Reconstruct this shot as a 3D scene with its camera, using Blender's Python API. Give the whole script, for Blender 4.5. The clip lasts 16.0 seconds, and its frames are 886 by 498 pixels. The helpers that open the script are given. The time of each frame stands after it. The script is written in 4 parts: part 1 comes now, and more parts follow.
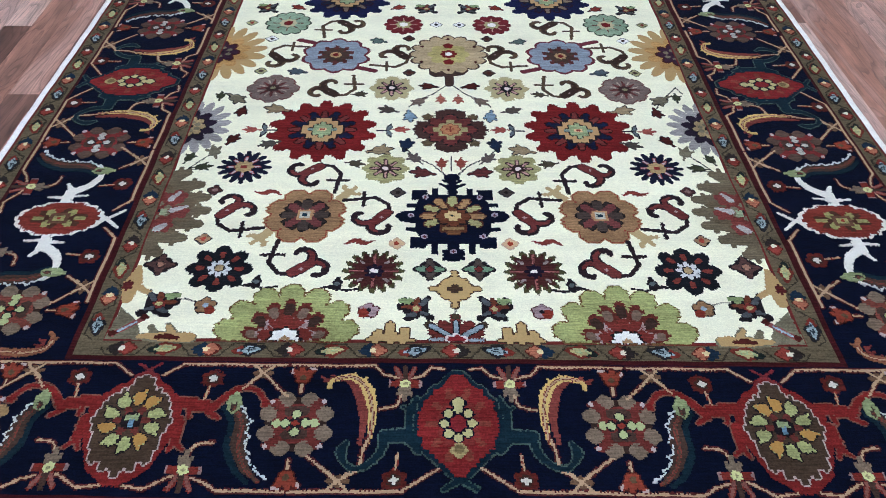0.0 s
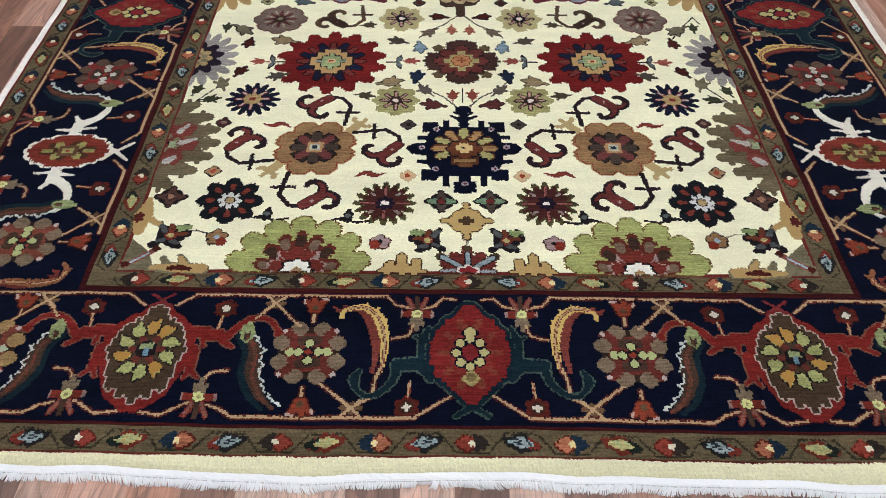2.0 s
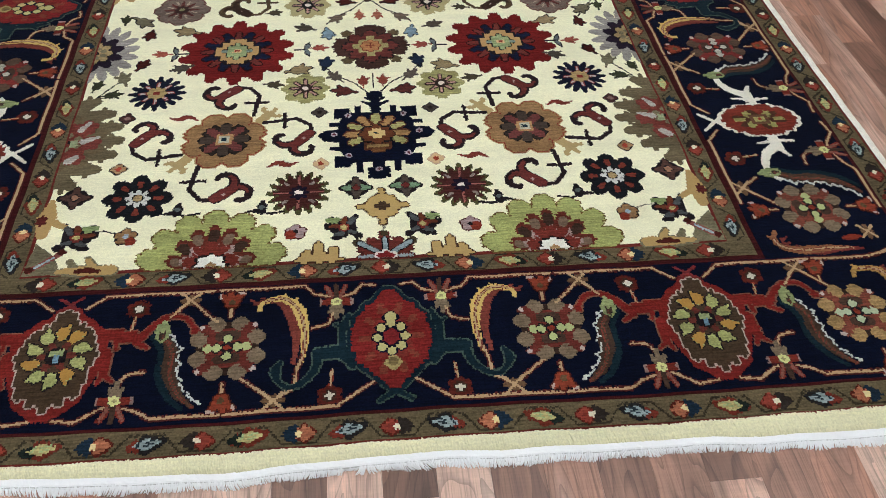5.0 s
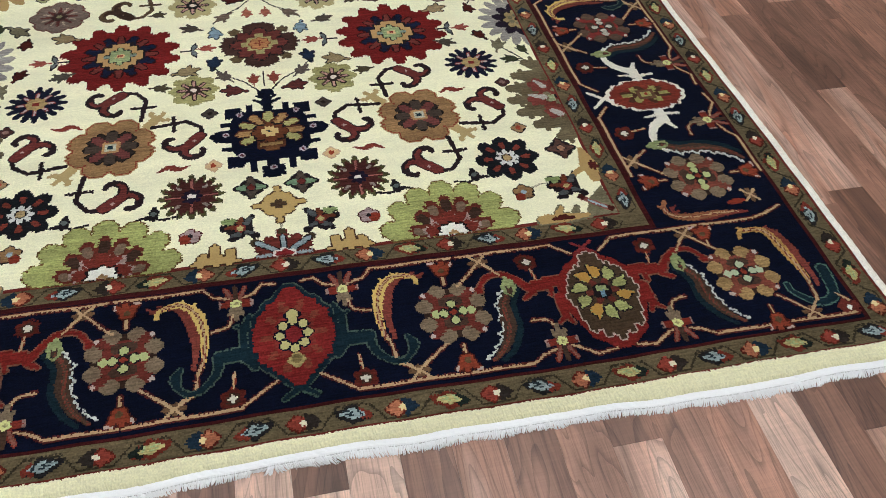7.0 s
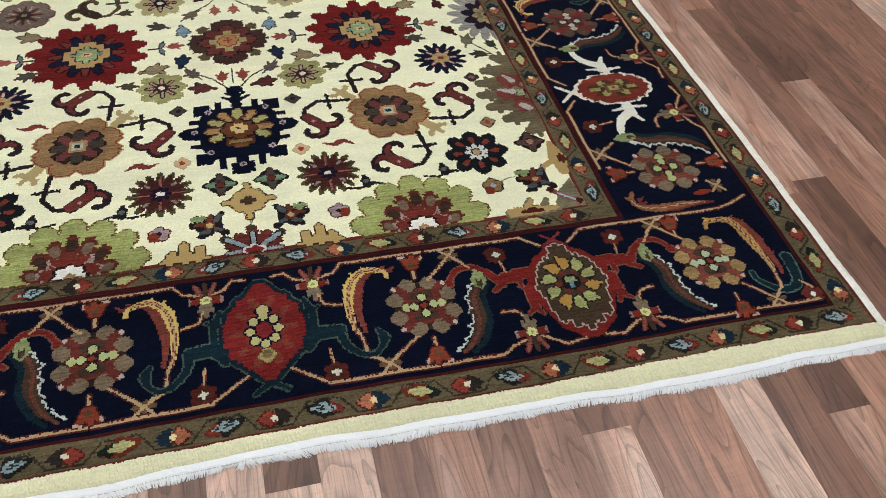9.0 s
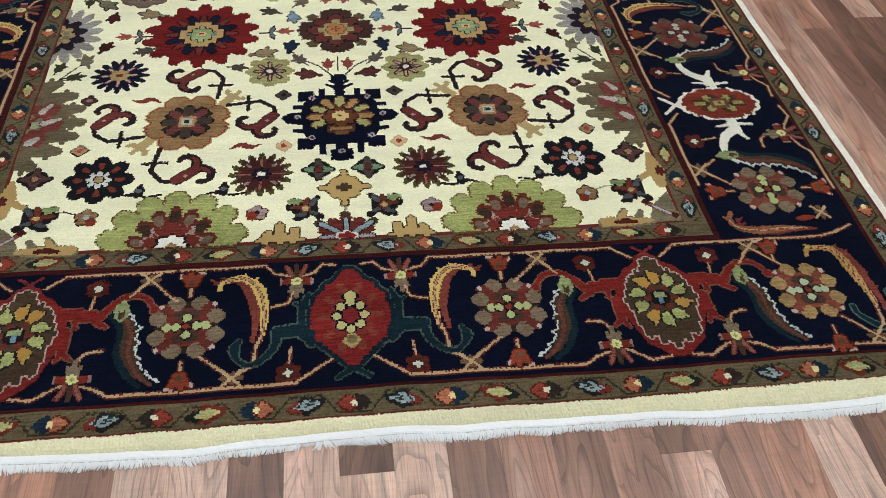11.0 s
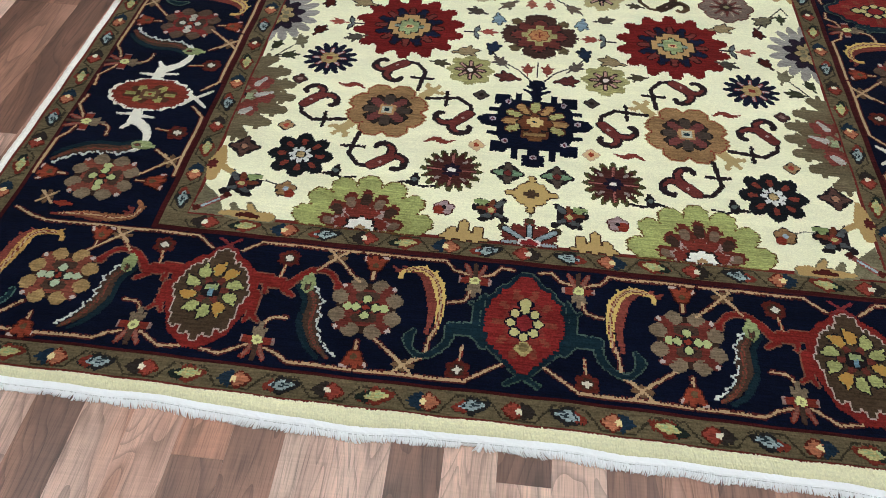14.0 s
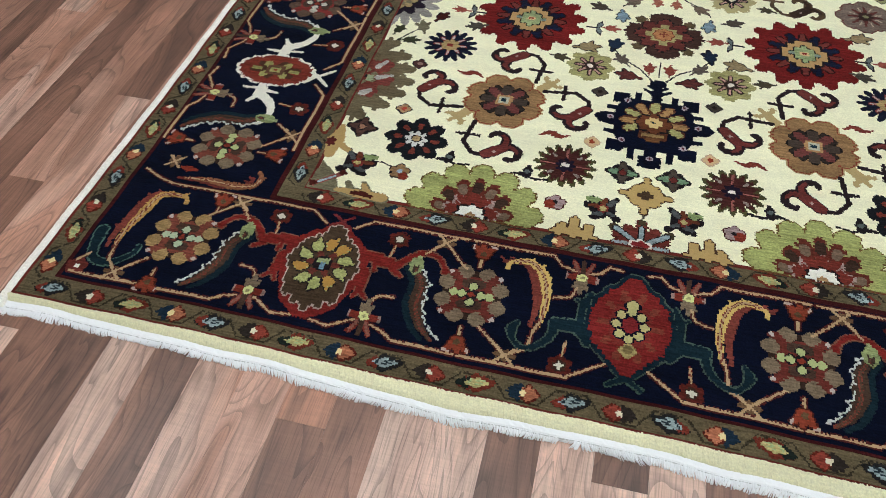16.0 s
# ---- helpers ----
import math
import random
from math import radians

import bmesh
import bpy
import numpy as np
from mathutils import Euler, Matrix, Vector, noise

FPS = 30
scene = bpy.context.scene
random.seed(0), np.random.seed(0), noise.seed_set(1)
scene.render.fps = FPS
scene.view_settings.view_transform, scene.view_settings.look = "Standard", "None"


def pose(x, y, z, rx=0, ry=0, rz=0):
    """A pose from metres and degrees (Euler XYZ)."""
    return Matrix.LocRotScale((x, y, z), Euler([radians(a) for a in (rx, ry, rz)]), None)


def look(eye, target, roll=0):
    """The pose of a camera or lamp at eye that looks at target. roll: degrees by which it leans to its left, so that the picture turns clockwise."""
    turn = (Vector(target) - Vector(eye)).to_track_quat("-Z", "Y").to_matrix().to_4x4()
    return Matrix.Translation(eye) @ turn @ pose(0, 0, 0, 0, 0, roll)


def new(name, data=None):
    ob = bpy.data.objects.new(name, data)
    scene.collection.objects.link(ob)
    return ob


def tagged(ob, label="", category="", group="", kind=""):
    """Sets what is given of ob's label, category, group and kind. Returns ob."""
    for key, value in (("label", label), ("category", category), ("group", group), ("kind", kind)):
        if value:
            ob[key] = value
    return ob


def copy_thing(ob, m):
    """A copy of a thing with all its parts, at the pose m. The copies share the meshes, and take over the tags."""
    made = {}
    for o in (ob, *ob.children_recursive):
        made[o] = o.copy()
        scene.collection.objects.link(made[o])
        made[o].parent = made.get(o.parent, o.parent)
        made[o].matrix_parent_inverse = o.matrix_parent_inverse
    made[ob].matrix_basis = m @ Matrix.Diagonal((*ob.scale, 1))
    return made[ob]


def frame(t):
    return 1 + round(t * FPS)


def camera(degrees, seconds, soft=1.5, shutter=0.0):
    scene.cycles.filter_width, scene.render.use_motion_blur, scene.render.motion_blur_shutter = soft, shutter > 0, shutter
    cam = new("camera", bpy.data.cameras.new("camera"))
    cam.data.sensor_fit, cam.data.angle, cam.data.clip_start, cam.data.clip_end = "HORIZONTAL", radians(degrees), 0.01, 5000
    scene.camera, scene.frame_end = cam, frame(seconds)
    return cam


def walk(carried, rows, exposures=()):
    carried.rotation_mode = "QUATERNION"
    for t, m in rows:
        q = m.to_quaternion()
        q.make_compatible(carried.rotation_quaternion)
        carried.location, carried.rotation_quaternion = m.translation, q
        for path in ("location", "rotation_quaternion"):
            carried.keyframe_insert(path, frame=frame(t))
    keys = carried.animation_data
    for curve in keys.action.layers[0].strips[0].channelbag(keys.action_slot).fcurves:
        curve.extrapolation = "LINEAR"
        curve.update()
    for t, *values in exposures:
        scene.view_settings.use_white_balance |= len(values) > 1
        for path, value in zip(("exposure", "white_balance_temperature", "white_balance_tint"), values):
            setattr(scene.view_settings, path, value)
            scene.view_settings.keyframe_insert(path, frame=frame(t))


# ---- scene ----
cam = camera(59.0, 16.0, soft=0.9)
PATH = [
    (0, (-0.06, 0.123, 1.286), (-0.032, 1.59, -0.072), 0.9),
    (0.5, (-0.061, 0.121, 1.278), (-0.037, 1.564, -0.107), 0.7),
    (1, (-0.062, 0.119, 1.272), (-0.049, 1.539, -0.136), 0.5),
    (1.5, (-0.062, 0.117, 1.266), (-0.057, 1.508, -0.171), 0.2),
    (2, (-0.066, 0.112, 1.26), (-0.06, 1.478, -0.201), 0.3),
    (2.5, (-0.068, 0.11, 1.259), (-0.063, 1.458, -0.218), 0.3),
    (3, (-0.068, 0.108, 1.255), (-0.057, 1.451, -0.227), 0.5),
    (3.5, (-0.064, 0.107, 1.255), (-0.035, 1.452, -0.226), 0.9),
    (4, (-0.054, 0.107, 1.256), (0.019, 1.455, -0.22), 1.3),
    (6.5, (0.012, 0.089, 1.255), (0.323, 1.389, -0.233), 3.2),
    (7, (0.03, 0.083, 1.253), (0.38, 1.378, -0.23), 3.4),
    (7.5, (0.046, 0.079, 1.254), (0.438, 1.362, -0.229), 3.7),
    (8, (0.052, 0.072, 1.256), (0.481, 1.342, -0.228), 4.1),
    (10.5, (0.023, 0.063, 1.248), (0.298, 1.373, -0.238), 3.9),
    (11, (0.012, 0.07, 1.253), (0.23, 1.383, -0.24), 3.5),
    (11.5, (-0.007, 0.078, 1.252), (0.146, 1.398, -0.243), 3.1),
    (12, (-0.024, 0.083, 1.254), (0.059, 1.408, -0.242), 2.6),
    (12.5, (-0.044, 0.08, 1.252), (-0.018, 1.41, -0.242), 2.4),
    (13, (-0.06, 0.079, 1.253), (-0.081, 1.409, -0.24), 2.4),
    (13.5, (-0.068, 0.081, 1.253), (-0.143, 1.409, -0.241), 1.9),
    (14, (-0.084, 0.083, 1.251), (-0.209, 1.404, -0.245), 1.3),
    (14.5, (-0.095, 0.081, 1.251), (-0.272, 1.392, -0.248), 0.8),
    (15, (-0.106, 0.078, 1.249), (-0.345, 1.375, -0.256), 0.1),
    (15.5, (-0.123, 0.073, 1.249), (-0.413, 1.352, -0.261), -0.3),
    (16, (-0.134, 0.066, 1.25), (-0.466, 1.336, -0.259), -0.7),
]
walk(cam, [(t, look(eye, target, roll)) for t, eye, target, roll in PATH],
     [(0, 0.17, 5450, 17), (1.0, 0.13, 5550, 17), (1.5, 0.08, 5800, 15), (2.0, 0.06, 6450, 15), (3.5, 0.0, 6500, 12), (8.0, -0.02, 6600, 11), (12.5, 0.0, 6500, 9), (16, 0.0, 6450, 9)])

# ---- light and room dimensions ----
world = bpy.data.worlds.new("showroom_world")
scene.world = world
world.use_nodes = True
world.node_tree.nodes["Background"].inputs["Color"].default_value = (0.9, 0.95, 1.0, 1)
world.node_tree.nodes["Background"].inputs["Strength"].default_value = 0.05
LAMP = 7.4            # strength of the ceiling panels
ROOM_X, ROOM_BACK, ROOM_FRONT, ROOM_Z = 4.6, -3.4, 7.4, 2.9


# ---- materials ----
def lin(code):
    def one(v):
        v /= 255
        return v / 12.92 if v <= 0.04045 else ((v + 0.055) / 1.055) ** 2.4
    return tuple(one(int(code[i:i + 2], 16)) for i in (0, 2, 4))


class Tree:
    """Short hand for a node material."""
    def __init__(self, name):
        self.mat = bpy.data.materials.new(name)
        self.mat.use_nodes = True
        self.t = self.mat.node_tree
        self.bsdf = self.t.nodes["Principled BSDF"]

    def add(self, kind, **values):
        n = self.t.nodes.new(kind)
        for k, v in values.items():
            setattr(n, k, v)
        return n

    def link(self, a, b):
        self.t.links.new(a, b)

    def math(self, op, a, b=None):
        n = self.add("ShaderNodeMath", operation=op)
        for i, v in enumerate((a, b)):
            if v is None:
                continue
            if isinstance(v, (int, float)):
                n.inputs[i].default_value = v
            else:
                self.link(v, n.inputs[i])
        return n.outputs[0]

    def place(self, scale):
        g = self.add("ShaderNodeNewGeometry")
        m = self.add("ShaderNodeMapping")
        m.inputs["Scale"].default_value = scale
        self.link(g.outputs["Position"], m.inputs["Vector"])
        return m.outputs["Vector"]

    def noise(self, vec, scale=1.0, detail=2.0, rough=0.5, distort=0.0):
        n = self.add("ShaderNodeTexNoise")
        n.inputs["Scale"].default_value, n.inputs["Detail"].default_value = scale, detail
        n.inputs["Roughness"].default_value, n.inputs["Distortion"].default_value = rough, distort
        self.link(vec, n.inputs["Vector"])
        return n.outputs["Fac"]

    def span(self, fac, a, b, lo=0.0, hi=1.0):
        n = self.add("ShaderNodeMapRange")
        for key, v in (("From Min", lo), ("From Max", hi), ("To Min", a), ("To Max", b)):
            n.inputs[key].default_value = v
        self.link(fac, n.inputs["Value"])
        return n.outputs["Result"]

    def ramp(self, fac, stops):
        n = self.add("ShaderNodeValToRGB")
        e = n.color_ramp.elements
        while len(e) < len(stops):
            e.new(0.5)
        for el, (p, c) in zip(e, stops):
            el.position, el.color = p, (*c, 1)
        self.link(fac, n.inputs["Fac"])
        return n.outputs["Color"]

    def scaled(self, colour, factor):
        n = self.add("ShaderNodeVectorMath", operation="SCALE")
        if isinstance(colour, tuple):
            n.inputs[0].default_value = colour[:3]
        else:
            self.link(colour, n.inputs[0])
        self.link(factor, n.inputs["Scale"])
        return n.outputs[0]

    def bump(self, height, strength, distance):
        n = self.add("ShaderNodeBump")
        n.inputs["Strength"].default_value, n.inputs["Distance"].default_value = strength, distance
        self.link(height, n.inputs["Height"])
        self.link(n.outputs["Normal"], self.bsdf.inputs["Normal"])


KNOT = 0.0032
WOOLS = {}


def wool(code):
    """Hand-knotted wool pile of one dye: knot to knot flicker, streaks of uneven dye, cut ends."""
    if code in WOOLS:
        return WOOLS[code]
    t = Tree("wool_" + code)
    base = lin(code)
    bright = max(base)
    if bright < 0.6:
        grey = sum(base) / 3
        base = tuple(0.86 * (0.93 * c + 0.07 * grey) for c in base)
    cell = t.add("ShaderNodeVectorMath", operation="FLOOR")
    t.link(t.place((1 / KNOT, 1 / KNOT, 0)), cell.inputs[0])
    white = t.add("ShaderNodeTexWhiteNoise", noise_dimensions="3D")
    t.link(cell.outputs[0], white.inputs["Vector"])
    flick = 0.06 if bright > 0.5 else 0.2
    knots = t.span(white.outputs["Value"], 1 - flick, 1 + flick)
    abrash = t.span(t.noise(t.place((2.5, 16, 1)), 1.0, 3.0, 0.6), 0.9 if bright > 0.5 else 0.72, 1.07 if bright > 0.5 else 1.3, 0.25, 0.75)
    pile = t.noise(t.place((430, 300, 300)), 1.0, 2.0, 0.6)
    depth = t.span(pile, 0.9, 1.07, 0.3, 0.7)
    row = t.span(t.noise(t.place((22, 240, 1)), 1.0, 2.0, 0.6), 0.95 if bright > 0.5 else 0.7, 1.04 if bright > 0.5 else 1.32, 0.3, 0.7)
    tint = t.math("MULTIPLY", t.math("MULTIPLY", knots, abrash), t.math("MULTIPLY", depth, row))
    t.link(t.scaled(base, tint), t.bsdf.inputs["Base Color"])
    t.bsdf.inputs["Roughness"].default_value = 0.95
    t.bsdf.inputs["Specular IOR Level"].default_value = 0.06
    t.bsdf.inputs["Sheen Weight"].default_value = 0.04
    t.bsdf.inputs["Sheen Roughness"].default_value = 0.4
    t.bump(pile, 0.6, 0.0018)
    WOOLS[code] = t.mat
    return t.mat


# dyes of the rug
CREAM, NAVY, RED, RUST, MAROON = "f1edc9", "070d20", "701816", "84301f", "4a1b15"
GOLD, TAN, OLIVE, BROWN = "96724a", "b8925f", "a5a06b", "49352a"
INK, GREYBLUE, TEAL, YELLOW = "201a1d", "9fb2ba", "13262f", "cdae68"
WHITE, DRAB, STONE, FOREST, LIME = "e9e7da", "64583f", "776f55", "3d3f2b", "b9c282"
LINE, GUARD, TAUPE = "c4a278", "3d1214", "7c6a54"


def wood(single):
    """Printed walnut laminate. single: each strip is an object that carries its own tone; else the strips are islands of one mesh."""
    t = Tree("laminate_strip" if single else "laminate_strips")
    if single:
        rnd = t.add("ShaderNodeObjectInfo").outputs["Random"]
        tone_at = t.add("ShaderNodeAttribute", attribute_type="OBJECT", attribute_name="tone").outputs["Fac"]
    else:
        rnd = t.add("ShaderNodeNewGeometry").outputs["Random Per Island"]
        tone_at = rnd
    stops = [(0.0, lin("66483c")), (0.15, lin("775547")), (0.3, lin("8c6453")), (0.45, lin("9c7260")), (0.6, lin("b07d66")), (0.75, lin("bf9988")), (1.0, lin("d2b09e"))]
    tone_a = t.ramp(tone_at, stops)
    tone_b = t.ramp(t.math("ADD", tone_at, 0.2), stops)
    g = t.add("ShaderNodeNewGeometry")
    shift = t.add("ShaderNodeVectorMath", operation="SCALE")
    shift.inputs[0].default_value = (37.0, 91.0, 13.0)
    t.link(rnd, shift.inputs["Scale"])
    moved = t.add("ShaderNodeVectorMath", operation="ADD")
    t.link(g.outputs["Position"], moved.inputs[0])
    t.link(shift.outputs[0], moved.inputs[1])

    def grainvec(scale):
        m = t.add("ShaderNodeMapping")
        m.inputs["Scale"].default_value = scale
        t.link(moved.outputs[0], m.inputs["Vector"])
        return m.outputs["Vector"]
    # heartwood and sapwood run as long tongues; growth rings follow their outlines
    figure = t.noise(grainvec((10, 1.5, 1)), 1.0, 1.5, 0.45, 0.9)
    mixer = t.add("ShaderNodeMix", data_type="RGBA")
    t.link(t.span(figure, 0.0, 1.0, 0.44, 0.58), mixer.inputs[0])
    t.link(tone_a, mixer.inputs[6])
    t.link(tone_b, mixer.inputs[7])
    ring = t.math("FRACT", t.math("MULTIPLY", figure, 13.0))
    rings = t.span(ring, 0.64, 1.06, 0.0, 0.32)
    streak = t.span(t.noise(grainvec((34, 1.3, 1)), 1.0, 3.0, 0.6, 0.6), 0.84, 1.15, 0.3, 0.7)
    fine = t.span(t.noise(grainvec((130, 4, 1)), 1.0, 4.0, 0.7, 0.6), 0.84, 1.14, 0.28, 0.72)
    pores = t.span(t.noise(grainvec((420, 14, 1)), 1.0, 2.0, 0.5), 0.78, 1.05, 0.36, 0.5)
    saw = t.span(t.noise(grainvec((12, 190, 1)), 1.0, 3.0, 0.65, 0.5), 0.92, 1.07, 0.3, 0.7)
    blotch = t.span(t.noise(grainvec((8, 3, 1)), 1.0, 3.0, 0.6), 0.72, 1.28, 0.3, 0.7)
    f = t.math("MULTIPLY", t.math("MULTIPLY", t.math("MULTIPLY", rings, streak), fine), t.math("MULTIPLY", t.math("MULTIPLY", blotch, pores), saw))
    t.link(t.scaled(mixer.outputs[2], f), t.bsdf.inputs["Base Color"])
    t.link(t.span(t.noise(grainvec((60, 12, 1)), 1.0, 3.0, 0.6), 0.3, 0.42), t.bsdf.inputs["Roughness"])
    t.bsdf.inputs["Specular IOR Level"].default_value = 0.6
    t.bump(t.noise(grainvec((220, 7, 1)), 1.0, 3.0, 0.6), 0.12, 0.0008)
    return t.mat


def plain(name, colour, rough=0.8, grain=20.0, swing=0.06):
    t = Tree(name)
    n = t.noise(t.place((grain, grain, grain)), 1.0, 4.0, 0.6)
    t.link(t.scaled(colour, t.span(n, 1 - swing, 1 + swing, 0.25, 0.75)), t.bsdf.inputs["Base Color"])
    t.bsdf.inputs["Roughness"].default_value = rough
    t.bump(n, 0.1, 0.002)
    return t.mat


def glow(name, colour, strength):
    t = Tree(name)
    t.bsdf.inputs["Base Color"].default_value = (0.8, 0.8, 0.8, 1)
    t.bsdf.inputs["Emission Color"].default_value = (*colour, 1)
    t.bsdf.inputs["Emission Strength"].default_value = strength
    return t.mat


M_WOOD, M_WOODS = wood(True), wood(False)
M_JOINT = plain("dark_joint", (0.09, 0.05, 0.038))
M_WALL = plain("wall_paint", (0.5, 0.49, 0.47), 0.85, 3.0)
M_CEIL = plain("ceiling_paint", (0.8, 0.8, 0.79), 0.9, 3.0)
M_FRAME = plain("lamp_frame_metal", (0.6, 0.6, 0.6), 0.4)
M_LAMP = glow("lamp_diffuser", (0.91, 1.0, 1.05), LAMP)
M_THREAD = plain("grey_thread", (0.62, 0.61, 0.6), 0.9, 300.0, 0.2)
M_COTTON = plain("white_cotton", (0.96, 0.96, 0.96), 0.95, 600.0, 0.04)


# ---- building helpers ----
def mesh_of(name, verts, faces, mat, parent=None, label=""):
    me = bpy.data.meshes.new(name)
    me.from_pydata(verts, [], faces)
    me.materials.append(mat)
    me.update()
    ob = new(name, me)
    if parent is not None:
        ob.parent = parent
    if label:
        ob["label"] = label
    return ob


def box_data(x0, x1, y0, y1, z0, z1):
    v = [(x, y, z) for z in (z0, z1) for y in (y0, y1) for x in (x0, x1)]
    return v, [(0, 2, 3, 1), (4, 5, 7, 6), (0, 1, 5, 4), (1, 3, 7, 5), (3, 2, 6, 7), (2, 0, 4, 6)]


def box(name, x0, x1, y0, y1, z0, z1, mat, parent=None, label=""):
    v, f = box_data(x0, x1, y0, y1, z0, z1)
    return mesh_of(name, v, f, mat, parent, label)


# ---- room ----
floor = tagged(box("floor", -ROOM_X, ROOM_X, ROOM_BACK, ROOM_FRONT, -0.12, -0.004, M_JOINT), "red-brown multi-strip laminate floor", "floor", kind="structure")
for nm, a in (("wall_north", (-ROOM_X, ROOM_X, ROOM_FRONT, ROOM_FRONT + 0.15)), ("wall_south", (-ROOM_X, ROOM_X, ROOM_BACK - 0.15, ROOM_BACK)),
              ("wall_east", (ROOM_X, ROOM_X + 0.15, ROOM_BACK - 0.15, ROOM_FRONT + 0.15)), ("wall_west", (-ROOM_X - 0.15, -ROOM_X, ROOM_BACK - 0.15, ROOM_FRONT + 0.15))):
    tagged(box(nm, *a, -0.12, ROOM_Z, M_WALL), "plain painted showroom wall", "wall", kind="structure")
tagged(box("ceiling", -ROOM_X, ROOM_X, ROOM_BACK, ROOM_FRONT, ROOM_Z + 0.002, ROOM_Z + 0.15, M_CEIL), "plain white ceiling", "ceiling", kind="structure")


def ceiling_light(x, y, w=0.6, d=1.2):
    root = new("ceiling_light")
    root.location = (x, y, ROOM_Z)
    tagged(root, "white rectangular fluorescent ceiling panel", "ceiling light", "ceiling panels")
    v, f = [], []
    for a in ((-w / 2, w / 2, -d / 2, -d / 2 + 0.03), (-w / 2, w / 2, d / 2 - 0.03, d / 2),
              (-w / 2, -w / 2 + 0.03, -d / 2 + 0.03, d / 2 - 0.03), (w / 2 - 0.03, w / 2, -d / 2 + 0.03, d / 2 - 0.03)):
        bv, bf = box_data(*a, -0.04, 0.0)
        f += [tuple(i + len(v) for i in q) for q in bf]
        v += bv
    mesh_of("frame", v, f, M_FRAME, root)
    box("diffuser", -w / 2 + 0.032, w / 2 - 0.032, -d / 2 + 0.032, d / 2 - 0.032, -0.025, -0.004, M_LAMP, root)
    return root


first_lamp = ceiling_light(-2.1, -1.1)
for lx in (-2.1, -0.7, 0.7, 2.1):
    for ly in (-1.1, 1.4, 3.9):
        if (lx, ly) != (-2.1, -1.1):
            copy_thing(first_lamp, pose(lx, ly, ROOM_Z))


# ---- the rug ----
PILE = 0.0120
CENTRE_Y = 2.435                       # middle of the rug's length
rug = tagged(new("rug"), "large hand-knotted wool rug, cream field, navy border, short white fringe", "rug")


def warp(x, y):
    """The rug as it lies: slightly askew at its near end, edges a little uneven."""
    x, y = np.asarray(x, float), np.asarray(y, float)
    skew = -0.013 * x * np.clip((1.6 - y) / 0.5, 0, 1)
    wob_y = 0.0022 * np.sin(7.3 * x + 1.0) * np.clip((1.3 - y) / 0.4, 0, 1) + 0.0008 * np.sin(41 * x + 13 * y)
    wob_x = 0.0025 * np.sin(5.1 * y + 0.6) * np.clip((np.abs(x) - 0.5) / 0.6, 0, 1) + 0.0008 * np.sin(37 * y + 11 * x)
    return x - 0.008 + wob_x, y + skew + wob_y


def panel(name, x0, x1, y0, y1, z, code, label=""):
    """A plain area of pile that the pattern lies on."""
    nx, ny = max(2, int((x1 - x0) / 0.03)), max(2, int((y1 - y0) / 0.03))
    gx, gy = np.meshgrid(np.linspace(x0, x1, nx + 1), np.linspace(y0, y1, ny + 1))
    px, py = warp(gx, gy)
    verts = [(a, b, z) for a, b in zip(px.ravel(), py.ravel())]
    n = nx + 1
    faces = [(j * n + i, j * n + i + 1, (j + 1) * n + i + 1, (j + 1) * n + i) for j in range(ny) for i in range(nx)]
    rim = [i for i in range(n)] + [j * n + nx for j in range(1, ny + 1)] + [ny * n + i for i in range(nx - 1, -1, -1)] + [j * n for j in range(ny - 1, 0, -1)]
    low = len(verts)
    verts += [(verts[i][0], verts[i][1], 0.001) for i in rim]
    k = len(rim)
    faces += [(rim[i], low + i, low + (i + 1) % k, rim[(i + 1) % k]) for i in range(k)]
    return mesh_of(name, verts, faces, wool(code), rug, label)


def both_ends(y):
    return y, 2 * CENTRE_Y - y


for i, (nm, hx, y0, code, lab) in enumerate((
        ("outer_line", 1.213, 0.772, "6b2620", "thin dark red line"), ("outer_border", 1.206, 0.782, DRAB, "narrow olive-brown border"),
        ("guard_line", 1.149, 0.834, GUARD, "dark red guard line"), ("main_border", 1.139, 0.841, NAVY, "wide navy blue border"),
        ("guard_line", 0.811, 1.150, GUARD, "dark red guard line"), ("inner_border", 0.798, 1.162, DRAB, "narrow olive-brown border"),
        ("field_line", 0.746, 1.203, "6b2620", "thin dark red line"), ("field", 0.738, 1.212, CREAM, "cream wool field"))):
    panel(nm, -hx, hx, *both_ends(y0), PILE + 0.0002 * i, code, lab)
TOP = PILE + 0.0016
stack = [0]
figures = []


def rose(r, n, depth=0.15, sx=1.0, sy=1.0, cx=0.0, cy=0.0, phase=0.0, sharp=1.0):
    """A lobed disc."""
    def f(u, v):
        a, b = (u - cx) / sx, (v - cy) / sy
        th = np.arctan2(a, b) + phase
        lobe = np.abs(np.cos(th * n / 2)) ** sharp
        return np.hypot(a, b) < r * (1 - depth * (1 - lobe))
    f.reach = math.hypot(cx, cy) + r * max(sx, sy)
    return f


def poly(*pts):
    """The inside of a polygon."""
    def f(u, v):
        inside = np.zeros(u.shape, bool)
        for (xa, ya), (xb, yb) in zip(pts, pts[1:] + pts[:1]):
            if ya != yb:
                inside ^= ((ya > v) != (yb > v)) & (u < (xb - xa) * (v - ya) / (yb - ya) + xa)
        return inside
    f.reach = max(math.hypot(*p) for p in pts)
    return f


